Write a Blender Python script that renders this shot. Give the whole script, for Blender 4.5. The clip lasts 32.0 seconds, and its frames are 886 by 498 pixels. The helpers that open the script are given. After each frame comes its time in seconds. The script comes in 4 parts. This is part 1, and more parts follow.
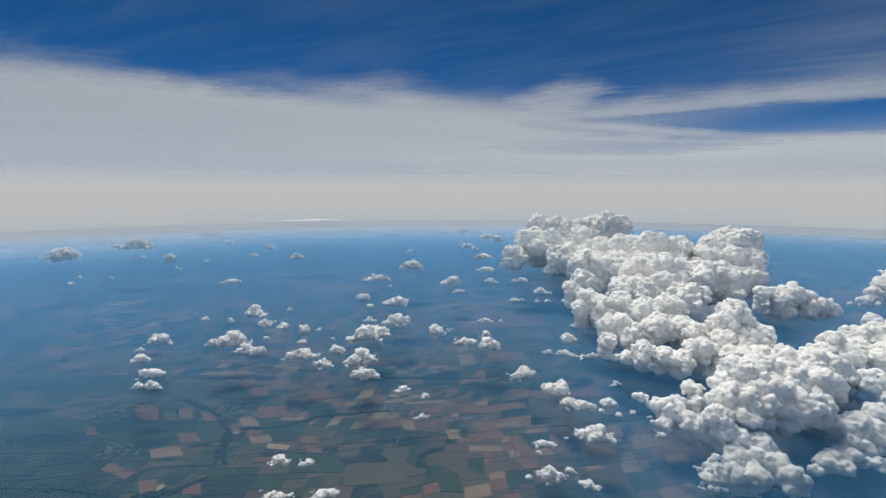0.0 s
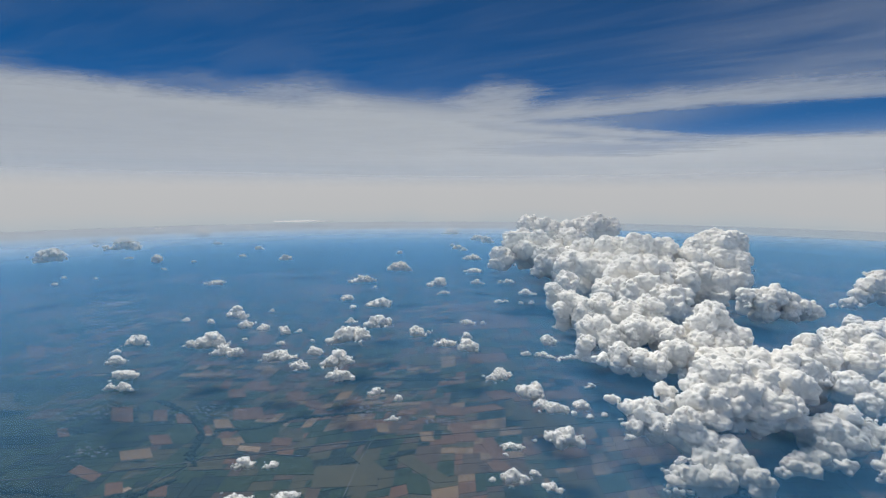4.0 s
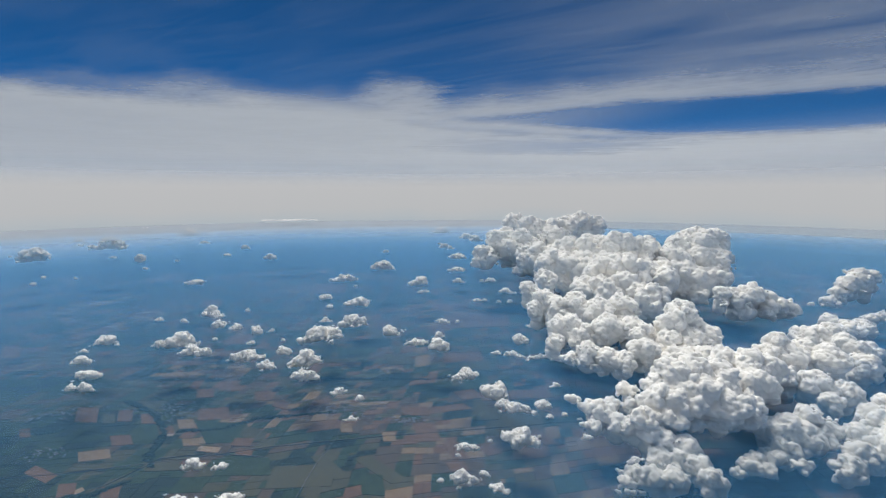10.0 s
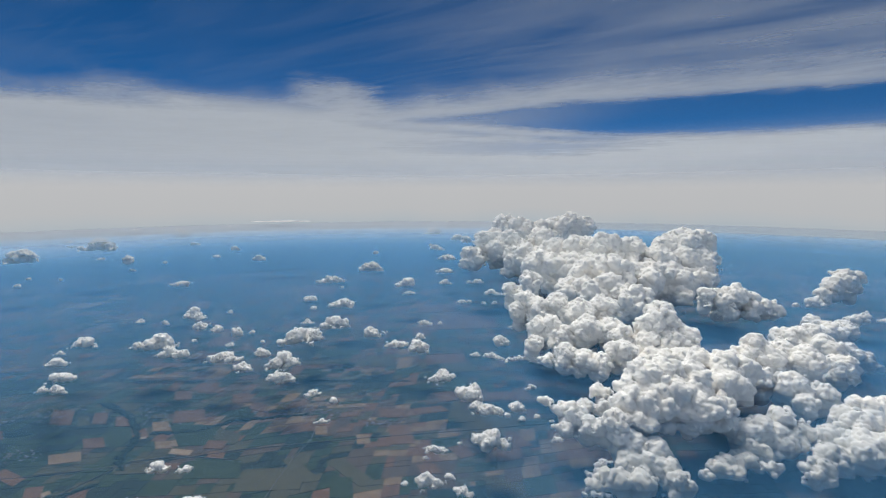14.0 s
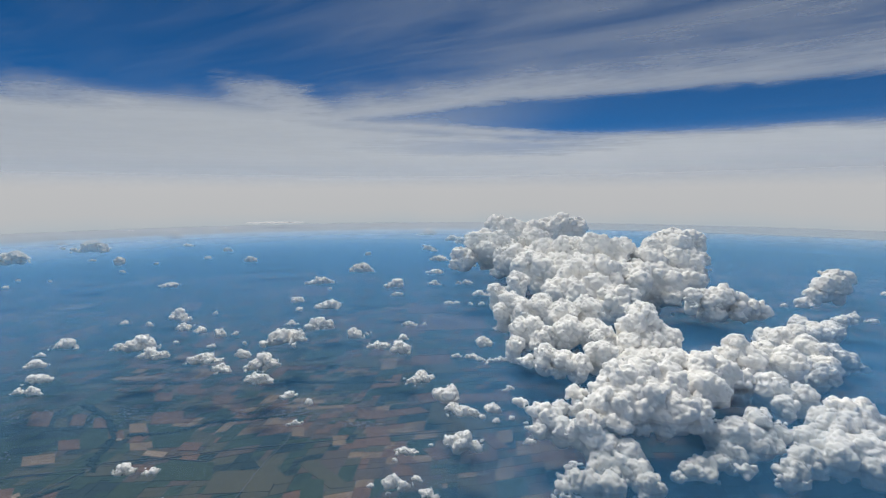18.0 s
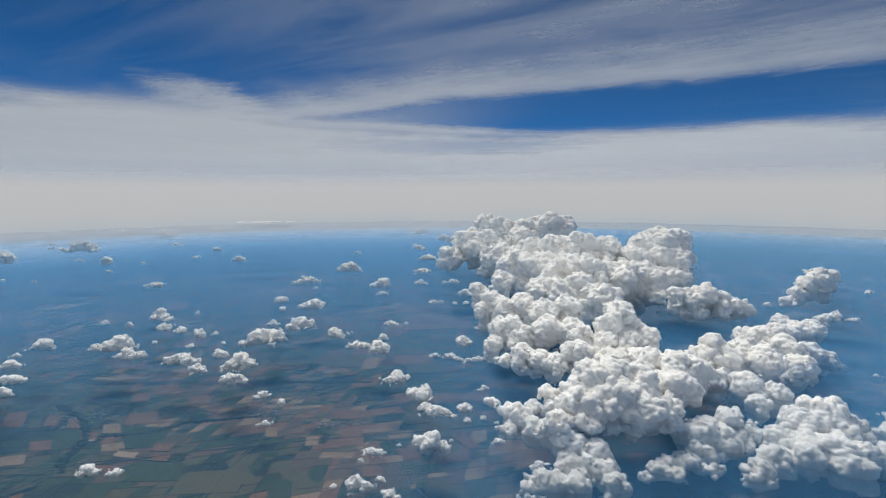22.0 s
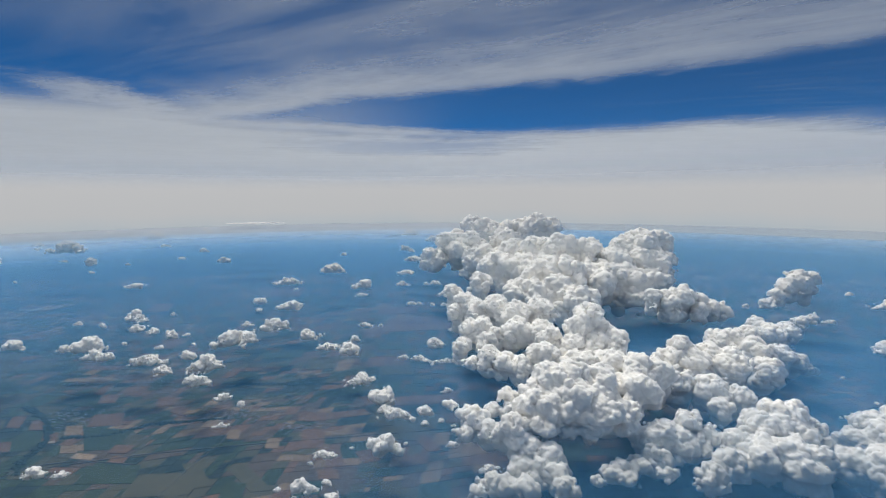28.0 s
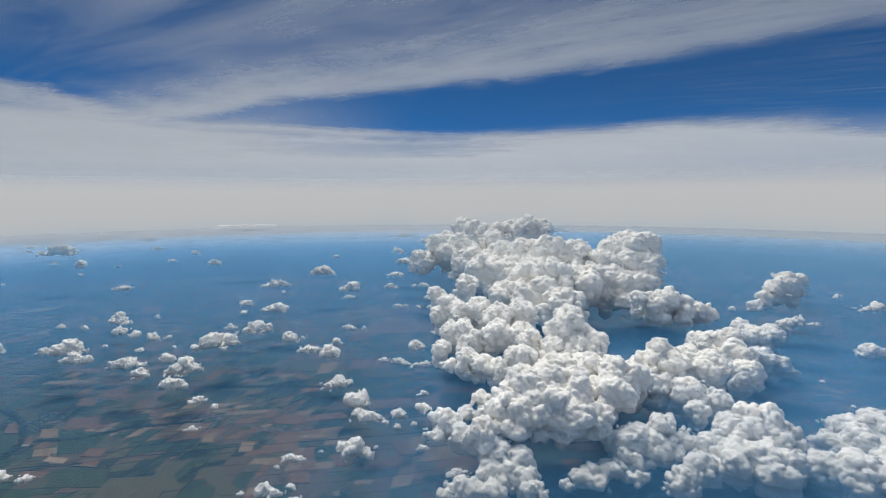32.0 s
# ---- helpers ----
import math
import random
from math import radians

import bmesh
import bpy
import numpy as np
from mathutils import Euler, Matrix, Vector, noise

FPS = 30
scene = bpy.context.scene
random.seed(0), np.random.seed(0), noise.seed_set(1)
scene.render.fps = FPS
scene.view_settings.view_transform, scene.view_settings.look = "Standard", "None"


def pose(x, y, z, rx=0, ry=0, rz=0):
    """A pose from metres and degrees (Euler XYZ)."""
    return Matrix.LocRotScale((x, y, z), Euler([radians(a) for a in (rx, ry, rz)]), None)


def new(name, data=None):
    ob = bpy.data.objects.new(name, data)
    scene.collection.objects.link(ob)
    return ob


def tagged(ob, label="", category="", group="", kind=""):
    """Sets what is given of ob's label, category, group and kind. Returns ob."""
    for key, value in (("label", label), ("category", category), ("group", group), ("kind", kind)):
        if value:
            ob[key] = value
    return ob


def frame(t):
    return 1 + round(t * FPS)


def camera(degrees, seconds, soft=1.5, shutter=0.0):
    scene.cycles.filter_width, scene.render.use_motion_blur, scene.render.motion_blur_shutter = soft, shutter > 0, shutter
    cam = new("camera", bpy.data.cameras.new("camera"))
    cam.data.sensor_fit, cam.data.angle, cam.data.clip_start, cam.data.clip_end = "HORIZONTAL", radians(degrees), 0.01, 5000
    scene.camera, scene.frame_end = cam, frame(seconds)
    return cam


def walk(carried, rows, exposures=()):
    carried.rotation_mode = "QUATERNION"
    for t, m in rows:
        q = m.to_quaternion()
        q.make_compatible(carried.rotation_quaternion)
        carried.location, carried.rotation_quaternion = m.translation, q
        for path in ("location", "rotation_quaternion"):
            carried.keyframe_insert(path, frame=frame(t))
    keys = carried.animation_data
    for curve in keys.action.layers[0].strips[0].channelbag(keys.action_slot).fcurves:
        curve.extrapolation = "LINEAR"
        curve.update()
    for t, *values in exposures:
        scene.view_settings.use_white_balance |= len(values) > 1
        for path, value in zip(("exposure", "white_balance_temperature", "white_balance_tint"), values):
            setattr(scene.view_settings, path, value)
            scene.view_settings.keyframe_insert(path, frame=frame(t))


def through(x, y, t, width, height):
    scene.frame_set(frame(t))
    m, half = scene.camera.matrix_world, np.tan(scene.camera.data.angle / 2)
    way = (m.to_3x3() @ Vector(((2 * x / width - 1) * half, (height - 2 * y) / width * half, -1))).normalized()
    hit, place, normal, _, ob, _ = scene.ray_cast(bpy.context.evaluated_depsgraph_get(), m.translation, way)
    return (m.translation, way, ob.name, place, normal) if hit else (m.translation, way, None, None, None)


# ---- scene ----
# A view from an airliner's cabin height, at one to about forty-five: 1 m here stands for some 45 m of air,
# so that the land runs out to its horizon.
cam = camera(88.4, 32.0, soft=1.25)
METRES, EYE, TILT, LEAN, TURN = 200.0, 234.0, -7.0, 0.0, 0.0
ROWS = [
    (0.0, 0.0, 0.0, 0.0, 0.0, 0.0, -0.0),
    (0.5, 0.0156, -0.0004, -0.0002, -0.09, -0.02, -0.07),
    (1.0, 0.0307, 0.001, 0.0004, -0.08, -0.06, -0.07),
    (1.5, 0.0458, 0.002, 0.0014, -0.14, -0.07, -0.07),
    (2.0, 0.0608, 0.0021, 0.0009, -0.15, -0.01, -0.08),
    (2.5, 0.0771, 0.0028, 0.0011, -0.15, 0.04, -0.07),
    (3.0, 0.0917, 0.0033, 0.001, -0.15, 0.09, -0.1),
    (3.5, 0.1074, 0.0041, 0.0012, -0.14, 0.12, -0.09),
    (5.5, 0.1694, 0.0072, 0.0038, -0.13, 0.18, -0.09),
    (6.0, 0.1845, 0.0086, 0.0036, -0.1, 0.13, -0.09),
    (6.5, 0.2006, 0.0092, 0.0032, -0.12, 0.06, -0.08),
    (7.0, 0.2156, 0.0111, 0.0038, -0.09, -0.04, -0.1),
    (7.5, 0.2314, 0.0125, 0.004, -0.12, -0.11, -0.09),
    (8.0, 0.2474, 0.0121, 0.0044, -0.2, -0.15, -0.08),
    (8.5, 0.2629, 0.014, 0.0049, -0.18, -0.13, -0.09),
    (9.0, 0.2776, 0.0142, 0.0054, -0.19, -0.09, -0.11),
    (9.5, 0.2927, 0.0161, 0.0053, -0.14, -0.05, -0.07),
    (10.0, 0.3083, 0.0179, 0.0052, -0.1, -0.06, 0.04),
    (10.5, 0.3239, 0.0197, 0.0057, -0.06, -0.07, -0.03),
    (11.0, 0.3385, 0.0208, 0.0052, -0.01, -0.11, 0.03),
    (11.5, 0.355, 0.0209, 0.0056, -0.16, -0.14, 0.05),
    (12.0, 0.3701, 0.0224, 0.0059, -0.11, -0.09, 0.05),
    (12.5, 0.3853, 0.0241, 0.0065, -0.06, -0.03, 0.09),
    (13.0, 0.4006, 0.0237, 0.0059, -0.07, 0.06, 0.09),
    (13.5, 0.4156, 0.0252, 0.0065, -0.04, 0.1, 0.07),
    (14.0, 0.4316, 0.0251, 0.0068, -0.15, 0.08, 0.09),
    (14.5, 0.4473, 0.0268, 0.0058, -0.1, 0.04, 0.13),
    (16.5, 0.5109, 0.0315, 0.0037, -0.05, 0.13, 0.16),
    (17.0, 0.5257, 0.0324, 0.0044, 0.0, 0.21, 0.17),
    (17.5, 0.5397, 0.0345, 0.005, 0.11, 0.24, 0.17),
    (18.0, 0.5562, 0.0356, 0.0044, 0.1, 0.21, 0.2),
    (18.5, 0.5722, 0.0373, 0.0044, 0.14, 0.13, 0.23),
    (19.0, 0.5888, 0.0368, 0.005, -0.11, 0.02, 0.29),
    (19.5, 0.6034, 0.0391, 0.0046, 0.01, 0.01, 0.29),
    (20.0, 0.618, 0.0412, 0.0054, 0.1, 0.02, 0.31),
    (20.5, 0.6332, 0.0413, 0.0051, 0.1, 0.1, 0.26),
    (21.0, 0.6501, 0.0423, 0.0053, 0.08, 0.11, 0.28),
    (21.5, 0.6662, 0.0434, 0.0046, 0.02, 0.11, 0.31),
    (22.0, 0.6818, 0.0444, 0.0052, 0.02, 0.09, 0.29),
    (22.5, 0.6971, 0.0468, 0.0054, 0.09, 0.07, 0.27),
    (23.0, 0.7136, 0.0454, 0.0057, -0.01, 0.07, 0.24),
    (23.5, 0.7298, 0.0466, 0.0061, -0.04, 0.05, 0.25),
    (24.0, 0.7448, 0.0483, 0.0053, 0.01, 0.03, 0.28),
    (24.5, 0.7603, 0.0502, 0.0053, 0.03, 0.03, 0.32),
    (25.0, 0.7748, 0.0524, 0.0053, 0.11, 0.12, 0.31),
    (25.5, 0.7897, 0.0532, 0.0052, 0.1, 0.27, 0.26),
    (27.5, 0.8552, 0.0564, 0.0046, 0.2, 0.29, 0.28),
    (28.0, 0.8712, 0.0573, 0.0046, 0.18, 0.26, 0.24),
    (28.5, 0.8872, 0.0584, 0.0048, 0.17, 0.25, 0.22),
    (29.0, 0.9017, 0.0609, 0.0053, 0.25, 0.29, 0.16),
    (29.5, 0.9172, 0.0616, 0.0055, 0.26, 0.32, 0.2),
    (30.0, 0.9326, 0.0627, 0.0057, 0.26, 0.36, 0.24),
    (30.5, 0.9479, 0.0645, 0.0058, 0.31, 0.39, 0.28),
    (31.0, 0.9642, 0.0656, 0.0053, 0.3, 0.43, 0.31),
    (31.5, 0.9796, 0.0669, 0.0052, 0.36, 0.48, 0.29),
    (32.0, 0.996, 0.0675, 0.0045, 0.34, 0.52, 0.28),
]
walk(cam, [(t, pose(0, 0, EYE, TILT, LEAN, TURN) @ pose(METRES * x, METRES * y, METRES * z, 90 + pitch, roll, yaw)) for t, x, y, z, yaw, pitch, roll in ROWS])

# ---- sky, sun, exposure ----
SUN_ELEVATION, SUN_BEARING = 60.0, -22.0      # degrees up; degrees clockwise from straight ahead (+y)
world = bpy.data.worlds.new("sky")
scene.world = world
world.use_nodes = True
sky = world.node_tree.nodes.new("ShaderNodeTexSky")
sky.sky_type, sky.sun_disc = "NISHITA", False
sky.sun_elevation, sky.sun_rotation = radians(SUN_ELEVATION), radians(SUN_BEARING)
sky.altitude, sky.air_density, sky.dust_density, sky.ozone_density = 9000, 1.0, 0.0, 1.0
backing = world.node_tree.nodes["Background"]
backing.inputs["Strength"].default_value = 0.083
deepen = world.node_tree.nodes.new("ShaderNodeMix")      # deepens the clear sky to a more saturated blue
deepen.data_type, deepen.blend_type = "RGBA", "MULTIPLY"
deepen.inputs[0].default_value, deepen.inputs[7].default_value = 1.0, (0.03, 0.55, 0.9, 1)
world.node_tree.links.new(sky.outputs[0], deepen.inputs[6])
world.node_tree.links.new(deepen.outputs[2], backing.inputs["Color"])
sun = new("sun", bpy.data.lights.new("sun", "SUN"))
sun.data.energy, sun.data.angle, sun.data.color = 2.55, radians(22.0), (1.0, 0.955, 0.875)
sun.rotation_euler = (radians(90 - SUN_ELEVATION), 0, radians(180 - SUN_BEARING))
scene.view_settings.exposure = 0.0


# ---- materials ----
class Nodes:
    """A small writer of node trees."""

    def __init__(self, name):
        self.mat = bpy.data.materials.new(name)
        self.mat.use_nodes = True
        self.tree = self.mat.node_tree
        self.tree.nodes.clear()
        self.out = self.node("ShaderNodeOutputMaterial")

    def node(self, kind, **settings):
        n = self.tree.nodes.new(kind)
        for key, value in settings.items():
            setattr(n, key, value)
        return n

    def put(self, socket, value):
        if isinstance(value, bpy.types.NodeSocket):
            self.tree.links.new(value, socket)
        else:
            socket.default_value = value

    def math(self, op, a, b=0.0, c=0.0, clamp=False):
        n = self.node("ShaderNodeMath", operation=op, use_clamp=clamp)
        for s, v in zip(n.inputs, (a, b, c)):
            self.put(s, v)
        return n.outputs[0]

    def step(self, v, lo, hi, a=0.0, b=1.0):
        n = self.node("ShaderNodeMapRange", interpolation_type="SMOOTHSTEP")
        for s, w in zip(n.inputs, (v, lo, hi, a, b)):
            self.put(s, w)
        return n.outputs[0]

    def place(self, rotate=0.0, scale=(1, 1, 1), shift=(0, 0, 0)):
        """World-size coordinates, turned and stretched."""
        co = self.node("ShaderNodeTexCoord").outputs["Object"]
        turned = self.node("ShaderNodeMapping")
        self.put(turned.inputs["Vector"], co)
        turned.inputs["Rotation"].default_value = (0, 0, radians(rotate))
        m = self.node("ShaderNodeMapping")
        self.put(m.inputs["Vector"], turned.outputs[0])
        m.inputs["Location"].default_value, m.inputs["Scale"].default_value = shift, scale
        return m.outputs[0]

    def noise(self, where, scale, detail=4.0, rough=0.55, warp=0.0):
        n = self.node("ShaderNodeTexNoise")
        self.put(n.inputs["Vector"], where)
        n.inputs["Scale"].default_value, n.inputs["Detail"].default_value = scale, detail
        n.inputs["Roughness"].default_value, n.inputs["Distortion"].default_value = rough, warp
        return n.outputs["Fac"]

    def ramp(self, v, stops):
        n = self.node("ShaderNodeValToRGB")
        self.put(n.inputs[0], v)
        e = n.color_ramp.elements
        while len(e) < len(stops):
            e.new(0.5)
        for el, (p, c) in zip(e, stops):
            el.position, el.color = p, (*c, 1) if isinstance(c, tuple) else (c, c, c, 1)
        return n.outputs[0]

    def mix(self, f, a, b):
        n = self.node("ShaderNodeMix", data_type="RGBA")
        self.put(n.inputs[0], f)
        self.put(n.inputs[6], a if isinstance(a, bpy.types.NodeSocket) else (*a, 1))
        self.put(n.inputs[7], b if isinstance(b, bpy.types.NodeSocket) else (*b, 1))
        return n.outputs[2]

    def shader(self, kind, **inputs):
        n = self.node(kind)
        for key, value in inputs.items():
            s = n.inputs[key.replace("_", " ")]
            self.put(s, (*value, 1) if isinstance(value, tuple) and len(value) == 3 and s.type == "RGBA" else value)
        return n.outputs[0]

    def blend(self, f, a, b):
        n = self.node("ShaderNodeMixShader")
        self.put(n.inputs[0], f)
        self.put(n.inputs[1], a)
        self.put(n.inputs[2], b)
        return n.outputs[0]

    def done(self, shader):
        self.put(self.out.inputs["Surface"], shader)
        return self.mat


def cloud_material():
    """Dense water cloud: white, boiling in small knobs, scattering some light through its thin parts."""
    n = Nodes("cumulus_cloud")
    p = n.place()
    warped = n.node("ShaderNodeVectorMath", operation="ADD")
    drift = n.node("ShaderNodeTexNoise")
    n.put(drift.inputs["Vector"], p)
    drift.inputs["Scale"].default_value, drift.inputs["Detail"].default_value = 0.25, 3
    n.put(warped.inputs[0], p)
    shove = n.node("ShaderNodeVectorMath", operation="SCALE")
    n.put(shove.inputs[0], drift.outputs["Color"])
    shove.inputs["Scale"].default_value = 3.0
    n.put(warped.inputs[1], shove.outputs[0])
    knobs = []
    for scale in (0.38, 0.85):
        v = n.node("ShaderNodeTexVoronoi", feature="SMOOTH_F1")
        n.put(v.inputs["Vector"], warped.outputs[0])
        v.inputs["Scale"].default_value, v.inputs["Smoothness"].default_value = scale, 0.25
        knobs.append(n.math("MULTIPLY", v.outputs["Distance"], -1.0 / scale))
    relief = n.math("ADD", n.math("ADD", knobs[0], knobs[1]), n.math("MULTIPLY", n.noise(p, 1.3, 4, 0.6), 0.3))
    bump = n.node("ShaderNodeBump")
    bump.inputs["Strength"].default_value, bump.inputs["Distance"].default_value = 0.2, 0.6
    n.put(bump.inputs["Height"], relief)
    tone = n.mix(n.noise(p, 0.12, 3), (0.91, 0.885, 0.845), (0.955, 0.935, 0.895))
    body = n.shader("ShaderNodeBsdfPrincipled", Base_Color=tone, Roughness=1.0, Normal=bump.outputs[0], Subsurface_Weight=1.0, Subsurface_Radius=(1.0, 1.0, 1.0), Subsurface_Scale=3.6, Specular_IOR_Level=0.0)
    return n.done(body)


def veil(n, alpha, colour, through=0.5):
    lit = n.blend(through, n.shader("ShaderNodeBsdfDiffuse", Color=colour), n.shader("ShaderNodeBsdfTranslucent", Color=colour))
    return n.done(n.blend(alpha, n.shader("ShaderNodeBsdfTransparent"), lit))


# plan of the ice cloud, across the flight line: where the closed deck begins, and the near rim of the clear gap
DECK_EDGE = [(-300, 112), (-123, 132), (-100, 148), (-80, 172), (-15, 178), (15, 205), (55, 258), (110, 305), (180, 318), (232, 304), (285, 290), (322, 264), (370, 254), (480, 310), (690, 330)]
GAP_RIM = [(-300, 262), (60, 250), (94, 233), (130, 206), (170, 191), (220, 173), (258, 152), (298, 122), (360, 84), (420, 56), (690, 20)]


def cirrus_material(seed, share):
    """Ice cloud sheet: a closed far deck, an arm along a clear gap, thin combed streaks nearby."""
    n = Nodes("cirrus_ice")
    flat = n.node("ShaderNodeSeparateXYZ")
    n.put(flat.inputs[0], n.place())
    x, y = flat.outputs[0], flat.outputs[1]
    across = n.math("DIVIDE", n.math("ADD", x, 300), 1000)

    def line(points):
        return n.math("MULTIPLY", n.ramp(across, [((u + 300) / 1000, v / 400) for u, v in points]), 400)

    swirl = n.math("SUBTRACT", n.noise(n.place(-8, (0.6, 1, 1), (seed, 0, 0)), 0.018, 6, 0.58, 0.8), 0.5)
    curl = n.math("SUBTRACT", n.noise(n.place(25, (0.7, 1, 1), (seed, 5, 0)), 0.07, 6, 0.62, 0.5), 0.5)
    combed = n.noise(n.place(30, (0.3, 1, 1), (0, seed, 0)), 0.045, 7, 0.58, 1.1)
    fibres = n.noise(n.place(16, (0.12, 1, 1), (seed, seed, 0)), 0.16, 5, 0.62, 0.3)
    frill = n.math("SUBTRACT", n.noise(n.place(30, (0.55, 1, 1), (seed, 9, 0)), 0.21, 6, 0.66, 0.8), 0.5)
    strands = n.noise(n.place(33, (0.07, 1, 1), (9, seed, 0)), 0.3, 6, 0.66, 0.4)
    rough = n.math("ADD", n.math("ADD", n.math("MULTIPLY", swirl, 70), n.math("MULTIPLY", curl, 44)), n.math("MULTIPLY", frill, n.step(y, 160, 300, 26, 5)))
    ahead = n.math("ADD", n.math("SUBTRACT", y, line(DECK_EDGE)), rough)
    deck = n.step(ahead, -36, 34, 0, 1)
    # a stretch where the deck is so thin that blue shows through
    worn = n.math("ADD", n.math("POWER", n.math("DIVIDE", n.math("SUBTRACT", x, 140), 110), 2), n.math("POWER", n.math("DIVIDE", n.math("SUBTRACT", y, 385), 85), 2))
    worn = n.step(n.math("ADD", worn, n.math("MULTIPLY", rough, 0.03)), 1.3, 0.1, 0.0, 0.5)
    deck = n.math("MULTIPLY", deck, n.math("SUBTRACT", 1.0, worn))
    rim = n.math("ADD", n.math("SUBTRACT", line(GAP_RIM), y), n.math("ADD", n.math("MULTIPLY", curl, 30), n.math("MULTIPLY", frill, 9)))
    depth = n.step(x, 20, 330, 84, 58)
    lobes = n.math("ADD", rim, n.math("MULTIPLY", rough, 0.55))
    arm = n.math("MULTIPLY", n.step(rim, -4, 17), n.step(n.math("DIVIDE", lobes, depth), 1.05, 0.1, 0.0, 1.0))
    arm = n.math("MULTIPLY", arm, n.math("MULTIPLY", n.step(x, -60, 10), n.step(x, 60, 330, 0.9, 0.34)))
    # the bright wisp inside the gap's tip
    wisp = n.math("SUBTRACT", y, n.math("MULTIPLY_ADD", x, 0.43, 226))
    wisp = n.math("ABSOLUTE", n.math("ADD", wisp, n.math("MULTIPLY", curl, 22)))
    wisp = n.math("MULTIPLY", n.step(wisp, 20, 2), n.math("MULTIPLY", n.step(x, 30, 75), n.step(x, 215, 150, 0.0, 0.85)))
    shreds = n.math("MULTIPLY", n.step(fibres, 0.5, 0.78, 0, 0.2), n.step(x, 200, 380))
    tip = n.math("MULTIPLY", n.math("ADD", shreds, n.step(x, 190, 60, 0.04, 0.6)), n.step(rim, 30, -20))
    thin = n.math("MULTIPLY", n.step(rim, -6, 34, 0.03, 1), n.step(combed, 0.3, 0.72, 0.1, 0.5))
    thin = n.math("MULTIPLY", thin, n.step(n.math("ADD", x, n.math("MULTIPLY", combed, 80)), 90, 270, 0.14, 1.1))
    thin = n.math("ADD", thin, n.math("MULTIPLY", n.math("MULTIPLY", n.step(rim, 0, 40), n.step(x, 40, 220, 0.35, 1.0)), n.math("ADD", n.step(fibres, 0.48, 0.78, 0, 0.12), n.step(strands, 0.5, 0.78, 0, 0.1))))
    puff = n.math("ADD", n.math("POWER", n.math("DIVIDE", n.math("SUBTRACT", x, 47), 19), 2), n.math("POWER", n.math("DIVIDE", n.math("SUBTRACT", y, 200), 42), 2))
    puff = n.step(n.math("ADD", puff, n.math("MULTIPLY", rough, 0.045)), 1.4, 0.1, 0.0, 0.66)
    total = deck
    for more in (arm, wisp, tip, thin, puff):
        total = n.math("SUBTRACT", n.math("ADD", total, more), n.math("MULTIPLY", total, more))
    grain = n.step(n.math("ADD", n.math("MULTIPLY", curl, 0.6), swirl), -0.4, 0.4, 0.93, 1.02)
    out = n.math("SQRT", n.math("ADD", n.math("POWER", x, 2), n.math("POWER", y, 2)))
    total = n.math("MULTIPLY", total, n.step(x, -320, 60, 0.86, 1.0))
    alpha = n.math("MULTIPLY", n.math("MULTIPLY", total, share), n.math("MULTIPLY", grain, n.step(n.math("DIVIDE", 1000, out), 0.22, 2.2)), clamp=True)
    return veil(n, alpha, (0.76, 0.785, 0.805), 0.55)


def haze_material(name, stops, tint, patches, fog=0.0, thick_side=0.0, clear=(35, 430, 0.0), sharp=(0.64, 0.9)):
    """Sheet with haze painted into opacity and tint, thickening with distance over the land."""
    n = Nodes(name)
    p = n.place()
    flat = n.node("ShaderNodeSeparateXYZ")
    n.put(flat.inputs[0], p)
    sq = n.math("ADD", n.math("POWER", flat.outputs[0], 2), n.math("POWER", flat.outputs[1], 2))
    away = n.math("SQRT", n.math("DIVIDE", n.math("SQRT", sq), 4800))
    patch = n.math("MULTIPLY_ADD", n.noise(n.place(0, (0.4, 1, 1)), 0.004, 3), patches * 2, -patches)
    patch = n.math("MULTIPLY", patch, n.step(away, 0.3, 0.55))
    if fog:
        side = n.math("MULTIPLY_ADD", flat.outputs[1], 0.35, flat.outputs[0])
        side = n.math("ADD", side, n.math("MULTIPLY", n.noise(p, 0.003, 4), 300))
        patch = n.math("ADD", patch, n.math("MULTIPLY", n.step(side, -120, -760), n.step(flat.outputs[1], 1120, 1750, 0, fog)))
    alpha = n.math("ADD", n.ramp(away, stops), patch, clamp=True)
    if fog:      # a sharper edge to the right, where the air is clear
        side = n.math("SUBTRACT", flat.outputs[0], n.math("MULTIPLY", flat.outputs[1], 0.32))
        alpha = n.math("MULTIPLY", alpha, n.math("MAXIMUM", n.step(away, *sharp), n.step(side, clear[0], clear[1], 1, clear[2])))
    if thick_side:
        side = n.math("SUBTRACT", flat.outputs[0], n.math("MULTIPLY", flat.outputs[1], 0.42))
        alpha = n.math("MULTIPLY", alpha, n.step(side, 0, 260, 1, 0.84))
    if thick_side:      # denser round the bank's foot, painted in to lift the shade between clouds
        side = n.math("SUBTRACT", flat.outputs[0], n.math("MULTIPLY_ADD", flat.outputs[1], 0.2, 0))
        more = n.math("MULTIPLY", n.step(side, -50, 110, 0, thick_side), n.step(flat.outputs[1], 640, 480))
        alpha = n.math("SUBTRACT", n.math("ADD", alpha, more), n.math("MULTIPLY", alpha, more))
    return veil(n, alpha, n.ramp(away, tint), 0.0)


